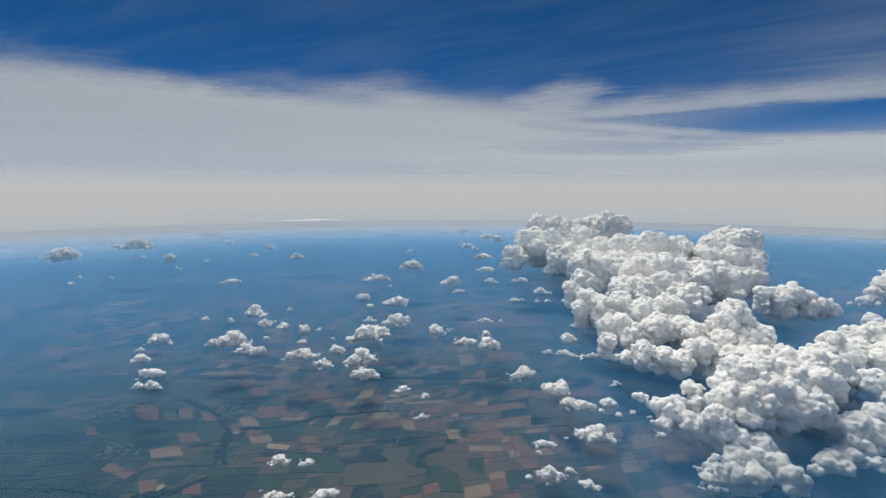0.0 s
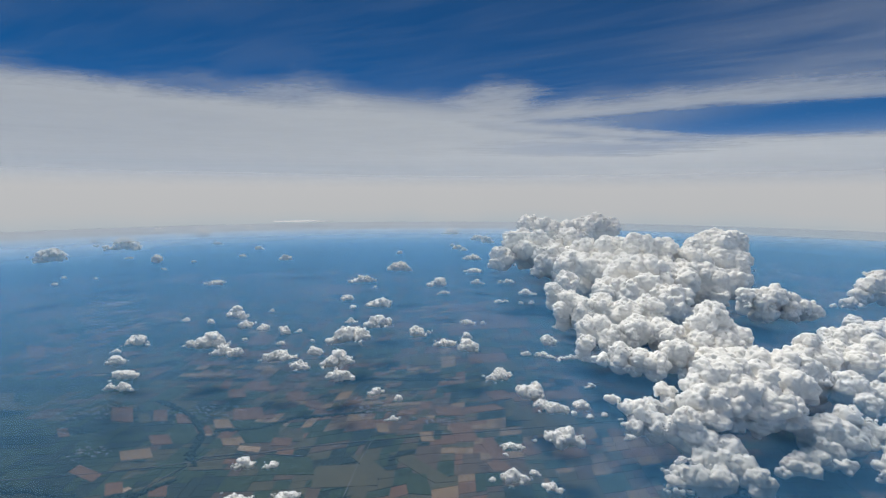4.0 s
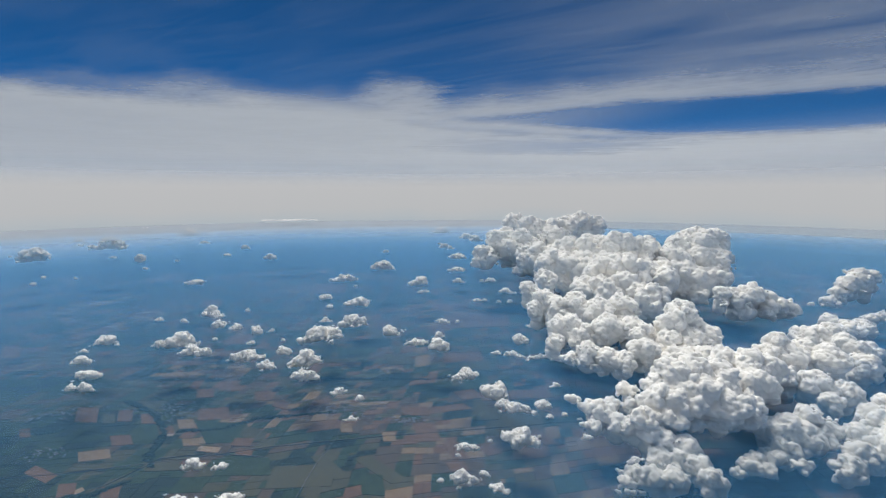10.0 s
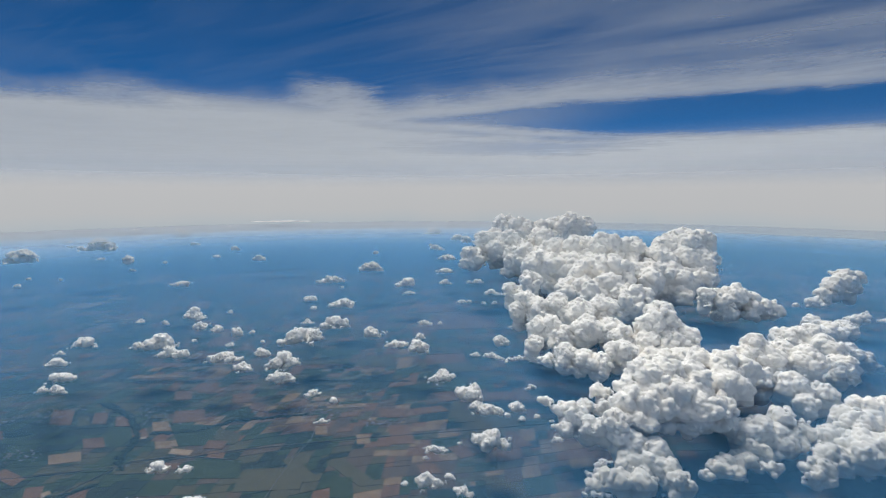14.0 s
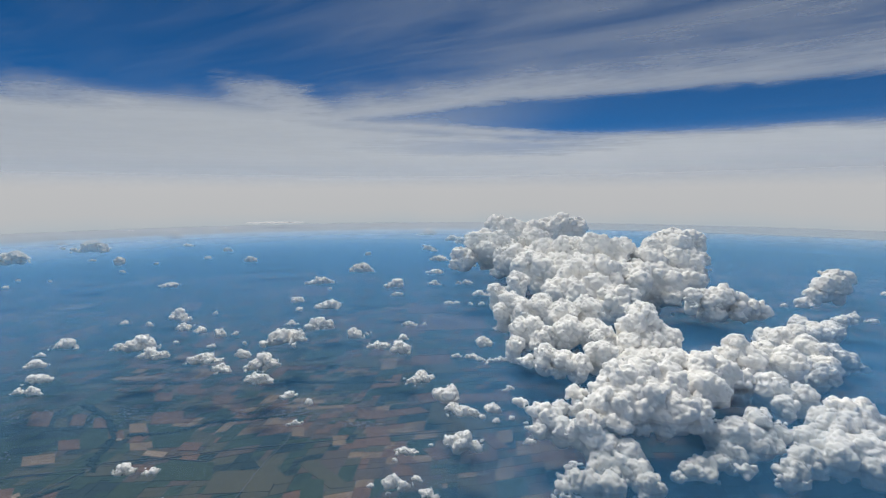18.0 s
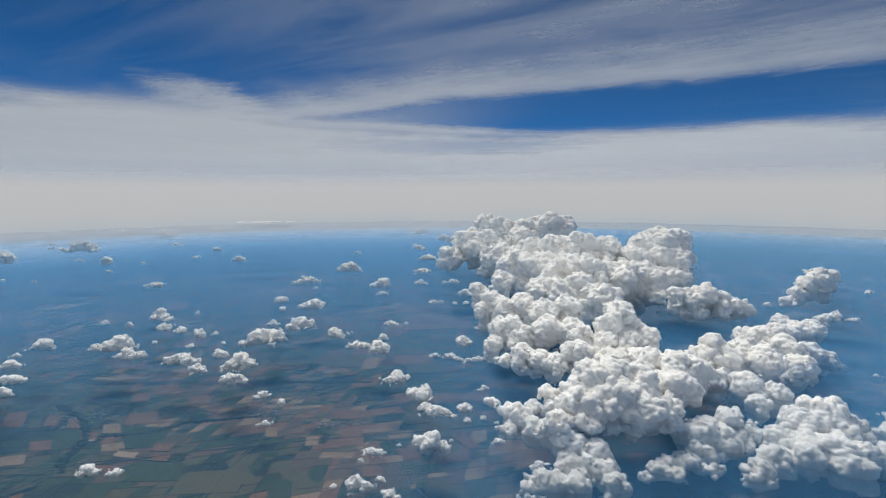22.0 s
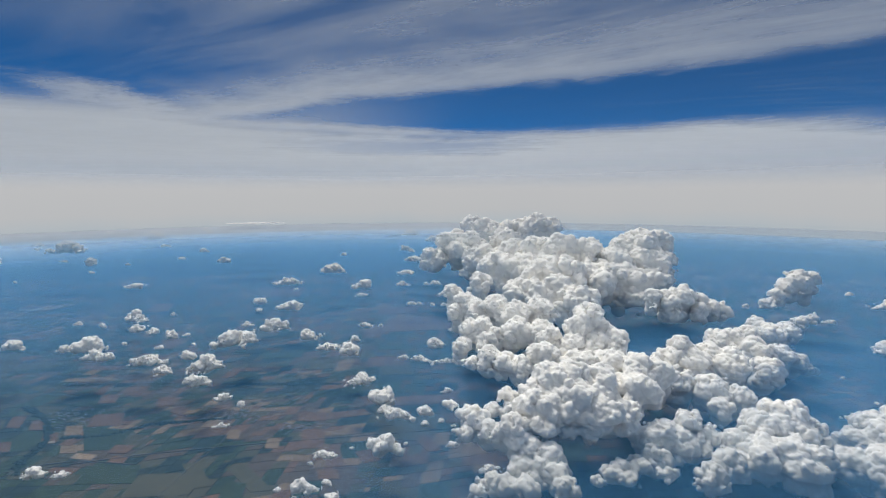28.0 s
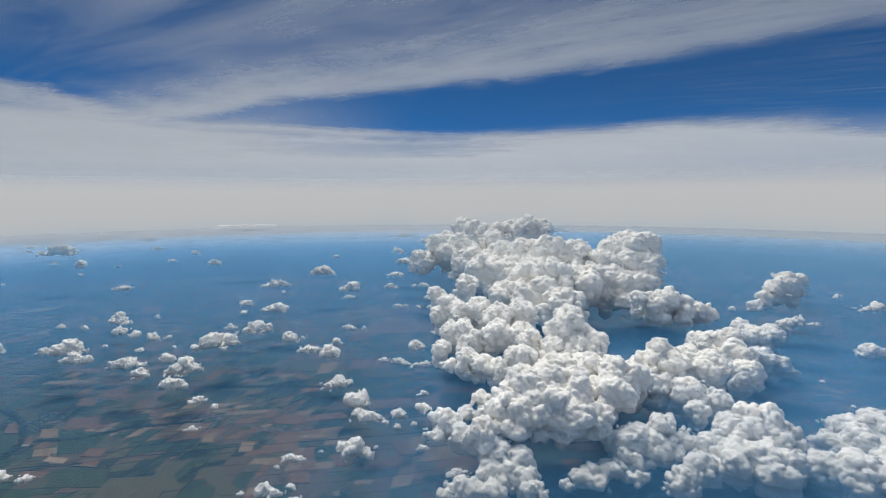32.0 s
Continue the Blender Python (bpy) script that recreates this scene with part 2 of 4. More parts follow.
def land_material(name, low, high, scale=0.09):
    n = Nodes(name)
    p = n.place()
    mottle = n.math("ADD", n.math("MULTIPLY", n.noise(p, scale, 5, 0.6), 0.7), n.math("MULTIPLY", n.noise(p, scale * 9, 3), 0.3))
    own = n.node("ShaderNodeObjectInfo").outputs["Random"]
    island = n.node("ShaderNodeNewGeometry").outputs["Random Per Island"]
    shade = n.math("ADD", n.math("MULTIPLY", own, 0.45), n.math("MULTIPLY", island, 0.45))
    f = n.math("ADD", n.math("MULTIPLY", n.step(mottle, 0.3, 0.7), 0.5), n.math("MULTIPLY", shade, 0.6), clamp=True)
    col = n.mix(f, low, high)
    return n.done(n.shader("ShaderNodeBsdfPrincipled", Base_Color=col, Roughness=0.95))


CLOUD = cloud_material()
LAND = {
    "russet": land_material("ploughed_russet_soil", (0.165, 0.088, 0.048), (0.29, 0.165, 0.088)),
    "tan": land_material("ripe_stubble", (0.25, 0.165, 0.088), (0.42, 0.29, 0.165)),
    "pale": land_material("cut_straw", (0.384, 0.269, 0.166), (0.576, 0.422, 0.282)),
    "brown": land_material("tilled_brown_soil", (0.096, 0.067, 0.044), (0.179, 0.128, 0.079)),
    "olive": land_material("dry_pasture", (0.083, 0.077, 0.038), (0.155, 0.138, 0.07)),
    "green": land_material("green_crop", (0.032, 0.06, 0.028), (0.085, 0.108, 0.047)),
    "dark": land_material("dark_crop", (0.023, 0.041, 0.028), (0.054, 0.067, 0.038)),
}
GROUND = land_material("ground_cover", (0.028, 0.045, 0.026), (0.102, 0.096, 0.058), 0.03)
WOOD = land_material("woodland_leaves", (0.018, 0.036, 0.018), (0.038, 0.058, 0.028), 0.5)
TRACK = land_material("pale_track", (0.205, 0.179, 0.141), (0.333, 0.294, 0.243), 0.5)
ROOFS = land_material("village_roofs", (0.230, 0.154, 0.128), (0.538, 0.512, 0.486), 1.5)


# ---- meshes ----
EARTH, MID = 92600.0, 100.0


def land(x, y):
    """Height of the land, which curves down to its horizon."""
    return -((x - MID) ** 2 + y ** 2) / (2 * EARTH)


def mesh_from(name, verts, faces, material, smooth=True):
    """A mesh from arrays; faces: rows of three or four corners."""
    me = bpy.data.meshes.new(name)
    verts, faces = np.asarray(verts, dtype=np.float32), np.asarray(faces, dtype=np.int32)
    k = faces.shape[1]
    me.vertices.add(len(verts))
    me.vertices.foreach_set("co", verts.ravel())
    me.loops.add(faces.size)
    me.loops.foreach_set("vertex_index", faces.ravel())
    me.polygons.add(len(faces))
    me.polygons.foreach_set("loop_start", np.arange(0, faces.size, k, dtype=np.int32))
    me.polygons.foreach_set("use_smooth", np.full(len(faces), smooth))
    me.update(calc_edges=True)
    me.materials.append(material)
    return me


def disc(name, heights, rings, material, spokes=144):
    """A round sheet about the flight line, its rings growing outwards."""
    ang = np.linspace(0, 2 * np.pi, spokes, endpoint=False)
    verts = [(MID, 0.0, heights(MID, 0.0))]
    for r in rings:
        xs, ys = MID + r * np.cos(ang), r * np.sin(ang)
        verts += [(a, b, heights(a, b)) for a, b in zip(xs, ys)]
    me = bpy.data.meshes.new(name)
    faces = [(0, 1 + i, 1 + (i + 1) % spokes) for i in range(spokes)]
    for k in range(len(rings) - 1):
        a, b = 1 + k * spokes, 1 + (k + 1) * spokes
        faces += [(a + i, b + i, b + (i + 1) % spokes, a + (i + 1) % spokes) for i in range(spokes)]
    me.from_pydata(verts, [], faces)
    me.polygons.foreach_set("use_smooth", [True] * len(faces))
    me.materials.append(material)
    return me


def part(name, me, parent, label=""):
    ob = new(name, me)
    ob.parent = parent
    return tagged(ob, label)


RINGS = [20 * 1.16 ** k for k in range(37)] + [4850]
ground = tagged(new("ground", disc("ground", land, RINGS, GROUND)), "flat hazy farmland running out to the horizon", "ground", kind="structure")

# ---- painted haze sheets, glowing horizon wall and high ice cloud ----
# how much of the land the haze sheets hide, by the root of its share of the way to the horizon
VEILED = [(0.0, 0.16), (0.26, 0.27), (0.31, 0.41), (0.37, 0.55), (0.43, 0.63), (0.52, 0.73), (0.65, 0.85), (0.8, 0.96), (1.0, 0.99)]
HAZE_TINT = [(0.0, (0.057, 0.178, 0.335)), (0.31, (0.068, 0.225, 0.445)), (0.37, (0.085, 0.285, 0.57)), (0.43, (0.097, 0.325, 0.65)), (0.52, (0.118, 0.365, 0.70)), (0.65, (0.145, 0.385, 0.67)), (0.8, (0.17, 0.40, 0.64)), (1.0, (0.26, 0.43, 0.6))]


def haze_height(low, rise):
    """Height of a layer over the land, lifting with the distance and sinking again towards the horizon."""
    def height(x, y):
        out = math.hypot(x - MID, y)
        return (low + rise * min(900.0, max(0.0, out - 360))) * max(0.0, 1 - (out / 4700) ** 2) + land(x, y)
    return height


# stacked sheets; the air's blue haze is painted into their alpha and tint
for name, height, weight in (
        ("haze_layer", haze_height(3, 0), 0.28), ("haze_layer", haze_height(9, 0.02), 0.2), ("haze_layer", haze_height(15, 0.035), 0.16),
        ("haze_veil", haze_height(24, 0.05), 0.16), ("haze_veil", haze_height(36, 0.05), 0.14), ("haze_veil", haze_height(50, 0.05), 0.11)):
    ob = new(name, disc(name, height, RINGS, haze_material("blue_haze_sheet", [(p, 1 - (1 - a) ** weight) for p, a in VEILED], HAZE_TINT, 0.03, thick_side=0.1 if name == "haze_veil" else 0.03)))
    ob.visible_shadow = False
    tagged(ob, "flat sheet painted as thin blue haze over the farmland", "haze", "blue haze", "structure")
# pale sheet painting the blend from blue land to horizon
high_haze = new("haze_layer", disc("upper_haze_sheet", lambda x, y: 60 * max(0.0, 1 - (math.hypot(x - MID, y) / 4700) ** 2) + land(x, y), RINGS, haze_material(
    "upper_haze_sheet", [(0.0, 0.0), (0.48, 0), (0.55, 0.05), (0.61, 0.15), (0.66, 0.3), (0.71, 0.5), (0.78, 0.72), (0.88, 0.9), (1.0, 1.0)],
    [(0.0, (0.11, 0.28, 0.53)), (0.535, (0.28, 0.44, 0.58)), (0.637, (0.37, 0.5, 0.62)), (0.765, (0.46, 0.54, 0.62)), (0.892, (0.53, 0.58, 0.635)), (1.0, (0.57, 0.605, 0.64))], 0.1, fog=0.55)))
tagged(high_haze, "flat sheet painted as faint pale haze between the cumulus heads", "haze", kind="structure")
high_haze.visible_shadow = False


# higher sheet painting pale haze in front of the far clouds
top_haze_sheet = new("haze_layer", disc("top_haze_sheet", lambda x, y: 165 * max(0.0, 1 - (math.hypot(x - MID, y) / 4700) ** 2) + land(x, y), RINGS, haze_material(
    "top_haze_sheet", [(0.0, 0.0), (0.32, 0), (0.36, 0.04), (0.39, 0.12), (0.42, 0.26), (0.45, 0.42), (0.49, 0.62), (0.55, 0.8), (1.0, 0.9)],
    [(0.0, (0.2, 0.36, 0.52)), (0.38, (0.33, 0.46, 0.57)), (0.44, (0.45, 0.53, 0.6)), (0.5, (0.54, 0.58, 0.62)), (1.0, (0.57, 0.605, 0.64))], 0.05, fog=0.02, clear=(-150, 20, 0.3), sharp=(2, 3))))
tagged(top_haze_sheet, "flat sheet painted as thin pale haze above the far cumulus", "haze", kind="structure")
top_haze_sheet.visible_shadow = False


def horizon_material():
    n = Nodes("far_haze_glow")
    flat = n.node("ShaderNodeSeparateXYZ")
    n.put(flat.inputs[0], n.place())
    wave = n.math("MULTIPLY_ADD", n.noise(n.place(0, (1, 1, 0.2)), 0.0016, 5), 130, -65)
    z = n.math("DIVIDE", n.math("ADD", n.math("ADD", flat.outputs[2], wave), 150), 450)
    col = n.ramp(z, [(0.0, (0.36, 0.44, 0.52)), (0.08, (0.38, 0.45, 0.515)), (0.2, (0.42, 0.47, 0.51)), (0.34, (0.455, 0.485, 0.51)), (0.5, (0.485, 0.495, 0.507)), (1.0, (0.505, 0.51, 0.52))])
    # the haze's brightness is painted as the wall's own glow
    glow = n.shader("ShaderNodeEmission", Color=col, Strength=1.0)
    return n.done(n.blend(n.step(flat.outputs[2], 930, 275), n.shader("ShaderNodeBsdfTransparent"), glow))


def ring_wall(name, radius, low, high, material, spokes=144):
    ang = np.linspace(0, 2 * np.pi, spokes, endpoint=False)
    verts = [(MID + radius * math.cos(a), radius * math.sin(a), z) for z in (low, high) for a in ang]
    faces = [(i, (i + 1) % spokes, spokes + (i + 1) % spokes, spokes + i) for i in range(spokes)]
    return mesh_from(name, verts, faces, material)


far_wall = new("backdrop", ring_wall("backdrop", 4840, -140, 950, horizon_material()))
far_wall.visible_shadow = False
tagged(far_wall, "glowing backdrop wall painted as pale distant haze along the horizon", "backdrop", kind="structure")

CIRRUS_Z = 271.0
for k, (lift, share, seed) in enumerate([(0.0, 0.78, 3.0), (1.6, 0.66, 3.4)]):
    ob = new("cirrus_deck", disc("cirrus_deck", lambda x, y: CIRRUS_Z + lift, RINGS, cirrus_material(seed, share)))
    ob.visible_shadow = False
    tagged(ob, "white cirrus sheet with combed streaks and a blue gap", "cloud", group="cirrus deck", kind="stuff")

# ---- cumulus ----
def icosphere(level):
    bm = bmesh.new()
    bmesh.ops.create_icosphere(bm, subdivisions=level, radius=1)
    v = np.array([p.co[:] for p in bm.verts])
    f = np.array([[p.index for p in q.verts] for q in bm.faces])
    bm.free()
    return v, f


BALL = {1: icosphere(1)}
STEPS = [(i, j, k) for i in (-1, 0, 1) for j in (-1, 0, 1) for k in (-1, 0, 1)]


def billow_block(cells=8, fine=8, seed=11):
    """A repeating block of rounded heads packed side by side: 0 in their creases, 1 on top."""
    rng = np.random.default_rng(seed)
    spots = rng.random((cells, cells, cells, 3))
    axis = (np.arange(cells * fine) + 0.5) / fine
    q = np.stack(np.meshgrid(axis, axis, axis, indexing="ij"), -1)
    cell = np.floor(q).astype(int)
    nearest = np.full(q.shape[:3], 9.0)
    for s in STEPS:
        at = cell + s
        w = at % cells
        gap = q - at - spots[w[..., 0], w[..., 1], w[..., 2]]
        nearest = np.minimum(nearest, np.einsum("...i,...i", gap, gap))
    return np.sqrt(np.clip(1.0 - nearest / 0.8, 0, 1)).astype(np.float32)


BILLOW = billow_block()


def billow(p, size, salt):
    """The block's heads at the points p, made about that size."""
    n = BILLOW.shape[0]
    q = p * (8.0 / size) + np.array((salt * 17.3, salt * 5.1, salt * 29.7))
    i = np.floor(q).astype(np.int32)
    t = (q - i).astype(np.float32)
    i0 = i % n
    i1 = (i0 + 1) % n
    flat = BILLOW.ravel()
    rows = [(i0[:, 0] * n, i1[:, 0] * n), (i0[:, 1], i1[:, 1]), (i0[:, 2], i1[:, 2])]
    total = np.zeros(len(p), dtype=np.float32)
    for a in (0, 1):
        wa = t[:, 0] if a else 1 - t[:, 0]
        for b in (0, 1):
            wb = wa * (t[:, 1] if b else 1 - t[:, 1])
            line = (rows[0][a] + rows[1][b]) * n
            for c in (0, 1):
                total += flat[line + rows[2][c]] * (wb * (t[:, 2] if c else 1 - t[:, 2]))
    return total


def unit(v):
    return v / np.linalg.norm(v, axis=-1, keepdims=True)


def skin(balls, step, k, knobs, salt, base):
    """The surface of balls melted together, swollen into knobs of several sizes and torn at the foot, as a net of quads."""
    b = np.array(balls)
    reach = sum(h for _, h in knobs) * 0.9 + step
    lo = (b[:, :3] - b[:, 3:]).min(0) - reach - 2 * step
    hi = (b[:, :3] + b[:, 3:]).max(0) + reach + 2 * step
    size = np.ceil((hi - lo) / step).astype(int) + 1
    axes = [lo[i] + step * np.arange(size[i]) for i in range(3)]
    total = np.zeros(size, dtype=np.float32)
    for x, y, z, r in balls:                      # each ball only touches the grid near it
        cut, at = [], []
        for i, c in enumerate((x, y, z)):
            far = r + 4 * k + reach
            i0 = max(0, int((c - far - lo[i]) / step))
            i1 = min(size[i], int((c + far - lo[i]) / step) + 2)
            cut.append(slice(i0, i1))
            at.append(((axes[i][i0:i1] - c) * (1.08 if i == 2 else 1)).astype(np.float32) ** 2)
        d = np.sqrt(at[0][:, None, None] + at[1][None, :, None] + at[2][None, None, :])
        total[tuple(cut)] += np.exp(np.clip((r - d) / k, -30, 30))
    depth = -k * np.log(total + 1e-12)
    band = np.argwhere(np.abs(depth) < reach)
    p = lo + band * step
    rise = (depth[band[:, 0], band[:, 1], np.minimum(band[:, 2] + 1, size[2] - 1)] - depth[band[:, 0], band[:, 1], band[:, 2] - 1]) / (2 * step)
    lively = (0.45 + 0.95 * billow(p, knobs[0][0] * 6, salt + 9)) * np.clip(0.6 + 0.65 * rise, 0.3, 1.2)
    more = np.zeros(len(p), dtype=np.float32)
    for j, (wide, high) in enumerate(knobs):
        shift = more[:, None] * np.array((0.35, 0.2, 0.3))
        more += (billow(p + shift, wide, salt + j) - 0.8) * high * lively
    value = depth[band[:, 0], band[:, 1], band[:, 2]] - more
    value = np.maximum(value, (base - p[:, 2]) * 0.8 - more * 0.5)
    depth[band[:, 0], band[:, 1], band[:, 2]] = value
    inside = depth < 0
    cells = np.zeros(size - 1, dtype=np.int8)
    for i in (0, 1):
        for j in (0, 1):
            for m in (0, 1):
                cells += inside[i:size[0] - 1 + i, j:size[1] - 1 + j, m:size[2] - 1 + m]
    mixed = (cells > 0) & (cells < 8)
    count = int(mixed.sum())
    index = np.full(cells.shape, -1, dtype=np.int64)
    index[mixed] = np.arange(count)
    place, share, quads = np.zeros((count, 3)), np.zeros(count), []
    for axis in range(3):
        a, c = [(1, 2), (2, 0), (0, 1)][axis]
        one = [slice(1, -1)] * 3
        one[axis] = slice(0, -1)
        two = list(one)
        two[axis] = slice(1, None)
        first, second = depth[tuple(one)], depth[tuple(two)]
        change = (first < 0) != (second < 0)
        spots = np.argwhere(change)
        v0, v1 = first[change], second[change]
        spots[:, a] += 1
        spots[:, c] += 1
        cross = spots.astype(float)
        cross[:, axis] += v0 / (v0 - v1)
        near = []
        for da, dc in ((1, 1), (0, 1), (0, 0), (1, 0)):
            q = spots.copy()
            q[:, a] -= da
            q[:, c] -= dc
            near.append(index[q[:, 0], q[:, 1], q[:, 2]])
        for who in near:
            for i in range(3):
                place[:, i] += np.bincount(who, cross[:, i], count)
            share += np.bincount(who, minlength=count)
        f = np.stack(near, 1)
        f[v0 >= 0] = f[v0 >= 0][:, ::-1]
        quads.append(f)
    return lo + place / np.maximum(share, 1)[:, None] * step, np.concatenate(quads)


def pieces(count, f):
    """For each vertex the number of the loose piece it belongs to."""
    label = np.arange(count)
    while True:
        low = label[f].min(1)
        was = label.copy()
        for k in range(4):
            np.minimum.at(label, f[:, k], low)
        label = label[label]
        label = label[label]
        if (label == was).all():
            return label


def cloud_parts(name, balls, origin, base, step, k, knobs, salt, parent):
    """The cloud's body, and each scrap that hangs loose from it, as parts."""
    p, f = skin(balls, step, k, knobs, salt, base)
    label = pieces(len(p), f)
    p = p - np.array(origin)
    face = label[f[:, 0]]
    kinds, counts = np.unique(face, return_counts=True)
    for rank, j in enumerate(np.argsort(-counts)):
        if counts[j] < 40 and rank:
            break
        mine = f[face == kinds[j]]
        used = np.unique(mine)
        slot = np.zeros(len(p), dtype=np.int64)
        slot[used] = np.arange(len(used))
        a, b, c = (p[mine[:, q]] for q in (0, 1, 2))
        if rank and np.einsum("ij,ij->i", a, np.cross(b, c)).sum() < 0:      # a hollow inside the body
            continue
        which = name if rank == 0 else "scrap"
        part(which, mesh_from(which, p[used], slot[mine], CLOUD), parent)


def thing(name, at, label, category, group=""):
    ob = new(name)
    ob.location = at
    return tagged(ob, label, category, group)


CLOUD_SEED = [100]
# width and height of the finest knobs of near and far banks
BANK_KNOBS = {False: ((4.2, 1.7), (2.2, 1.05)), True: ((6.6, 2.7), (3.6, 1.6))}


def sprout(at, r, count, rng, least, lean=(0, 0.15, 0.85), spread=(1, 1, 1)):
    """Heads bulging out of a ball, and smaller heads out of those."""
    out = []
    for w in unit(rng.normal(size=(count, 3)) + lean):
        r2 = r * (0.14 + 0.36 * rng.random() ** 1.3)
        mid = np.array(at) + w * (r * rng.uniform(0.9, 1.16) - r2 * 0.8) * spread
        out.append((*mid, r2))
        if r2 < least * 2.2:
            continue
        for v in unit(rng.normal(size=(int(rng.integers(8, 20)), 3)) + w * 0.9 + (0, 0.1, 0.7)):
            r3 = max(least, r2 * rng.uniform(0.18, 0.42))
            out.append((*(mid + v * (r2 * rng.uniform(1.0, 1.25) - r3 * 0.6)), r3))
    return out


def bank_cloud(label, lobes):
    """One big cumulus of the bank: its body, and the torn scraps that drift at its sides, are parts."""
    CLOUD_SEED[0] += 1
    rng = np.random.default_rng(CLOUD_SEED[0])
    spots = np.array(lobes)
    base = max(12.0, float(np.percentile(spots[:, 2] - 0.75 * spots[:, 3], 25)) - 9)
    origin = (spots[:, 0].mean(), spots[:, 1].mean(), base)
    cloud = thing("cumulus_bank", origin, label, "cloud", "cumulus bank")
    far = bool(spots[:, 1].mean() > 600)
    melt = 0.5 if far else 0.35
    balls, scraps = [], []
    for x, y, z, r in lobes:
        r *= 1.05 if r > 10 else 1.2
        balls.append((x, y, z, r * 0.74))
        if r > 10:      # the column it rose in, a little behind
            for drop in (0.75, 1.4):
                if z - r * (drop + 0.5) > base:
                    balls.append((x + rng.uniform(-0.2, 0.2) * r, y + 0.3 * r, z - r * drop, r * 0.74))
        balls += sprout((x, y, z), r, 34 if r > 10 else 18, rng, 1.6 if far else 0.9, spread=(1, 1, 1) if r > 10 else (1.35, 1.1, 0.75))
        for w in unit(rng.normal(size=(2, 3)) * (1, 1, 0.6)):
            r2 = rng.uniform(1.0, 2.6) * (1.4 if far else 1)
            spot = np.array((x, y, z)) + w * r * rng.uniform(1.05, 1.4)
            scraps.append([(*(spot + rng.normal(0, 1, 3) * (r2 * 1.5, r2 * 1.2, r2 * 0.6)), r2 * rng.uniform(0.4, 1)) for _ in range(8)])
    cloud_parts("body", balls, origin, base, 1.58 if far else 0.96, melt, BANK_KNOBS[far], CLOUD_SEED[0], cloud)
    for bits in scraps[::2]:
        if bits[0][2] > base:
            cloud_parts("scrap", bits, origin, base, 1.3 if far else 0.95, 0.3, ((3.0, 1.2), (1.8, 0.7)), CLOUD_SEED[0], cloud)


SMALL_LABELS = ("small fair-weather cumulus puff with a flat grey base", "broad fair-weather cumulus with a knobbly white crown", "tiny torn scrap of white cumulus", "upright fair-weather cumulus with a bulging head")


def small_clouds(rows):
    """Fair-weather cumuli: middle, width and height."""
    for x, y, z, w, h in rows:
        CLOUD_SEED[0] += 1
        rng = np.random.default_rng(CLOUD_SEED[0])
        base = z - h * (0.42 if y < 900 else 0.3)
        kind = 2 if w < 10 else 3 if h > 0.6 * w else 1 if w > 30 else 0
        cloud = thing("cumulus_cloud", (x, y, base), SMALL_LABELS[kind], "cloud", "scattered cumulus")
        balls, m = [], min(h, w)
        count = int(min(10, max(3, round(2.6 * w / h + rng.uniform(0, 2)))))
        lean, peak = rng.uniform(-0.4, 0.4), rng.uniform(-0.35, 0.35)
        for k in range(count):
            u = (k + 0.5) / count * 2 - 1
            tall = (1 - 0.6 * min(1, abs(u - peak)) ** 1.5) * rng.uniform(0.65, 1.1)
            r = max(h * 0.5 * tall, h * 0.2)
            px, py = x + u * (w * 0.5 - r * 0.7), y + u * lean * w * 0.5 + rng.uniform(-0.25, 0.25) * w * 0.4
            pz = base + r * 0.7 + max(0, tall - 0.75) * h * 0.35
            balls.append((px, py, pz, r * 0.62))
            balls += sprout((px, py, pz), r * 1.06, 14, rng, m * 0.05, spread=(1.15, 1, 0.85))
        step = max(0.36, min(1.0, m * 0.046)) * (1.3 if y > 700 else 1.0)
        for k in range(int(rng.integers(1, 5)) if w > 9 else 0):
            r, a = m * rng.uniform(0.05, 0.1), rng.uniform(0, 6.28)
            c = np.array((x + math.cos(a) * w * rng.uniform(0.46, 0.64), y + math.sin(a) * w * 0.4, base + h * rng.uniform(0.05, 0.45)))
            balls += [(*(c + rng.normal(0, 1, 3) * (r * 1.5, r * 1.2, r * 0.35)), r * rng.uniform(0.35, 0.8)) for _ in range(7)]
        cloud_parts("body", balls, (x, y, base), base, step, m * 0.025, ((m * 0.26, m * 0.16), (m * 0.14, m * 0.1)), CLOUD_SEED[0], cloud)


bank_cloud('far hazy ridge of white cumulus heads near the horizon', [
    (402, 1092, 145, 37.9), (360, 1086, 136, 35.2), (311, 1081, 132, 35.0), (269, 1077, 141, 32.4), (244, 1148, 149, 29.2), (431, 1099, 155, 20.3),
    (193, 993, 113, 36.9), (226, 972, 110, 38.4), (152, 950, 92, 26.6), (249, 919, 87, 38.6), (305, 993, 113, 39.2),])
bank_cloud('tall white cumulus tower with a knobbly cauliflower head', [
    (536, 844, 131, 33.3), (567, 845, 142, 21.6), (504, 844, 129, 25.5), (569, 831, 107, 23.3), (531, 819, 95, 40.2), (475, 819, 95, 36.4),
    (482, 785, 64, 44.3), (432, 776, 71, 40.1), (537, 786, 73, 31.4), (566, 808, 85, 13.2), (444, 853, 128, 21.8),])
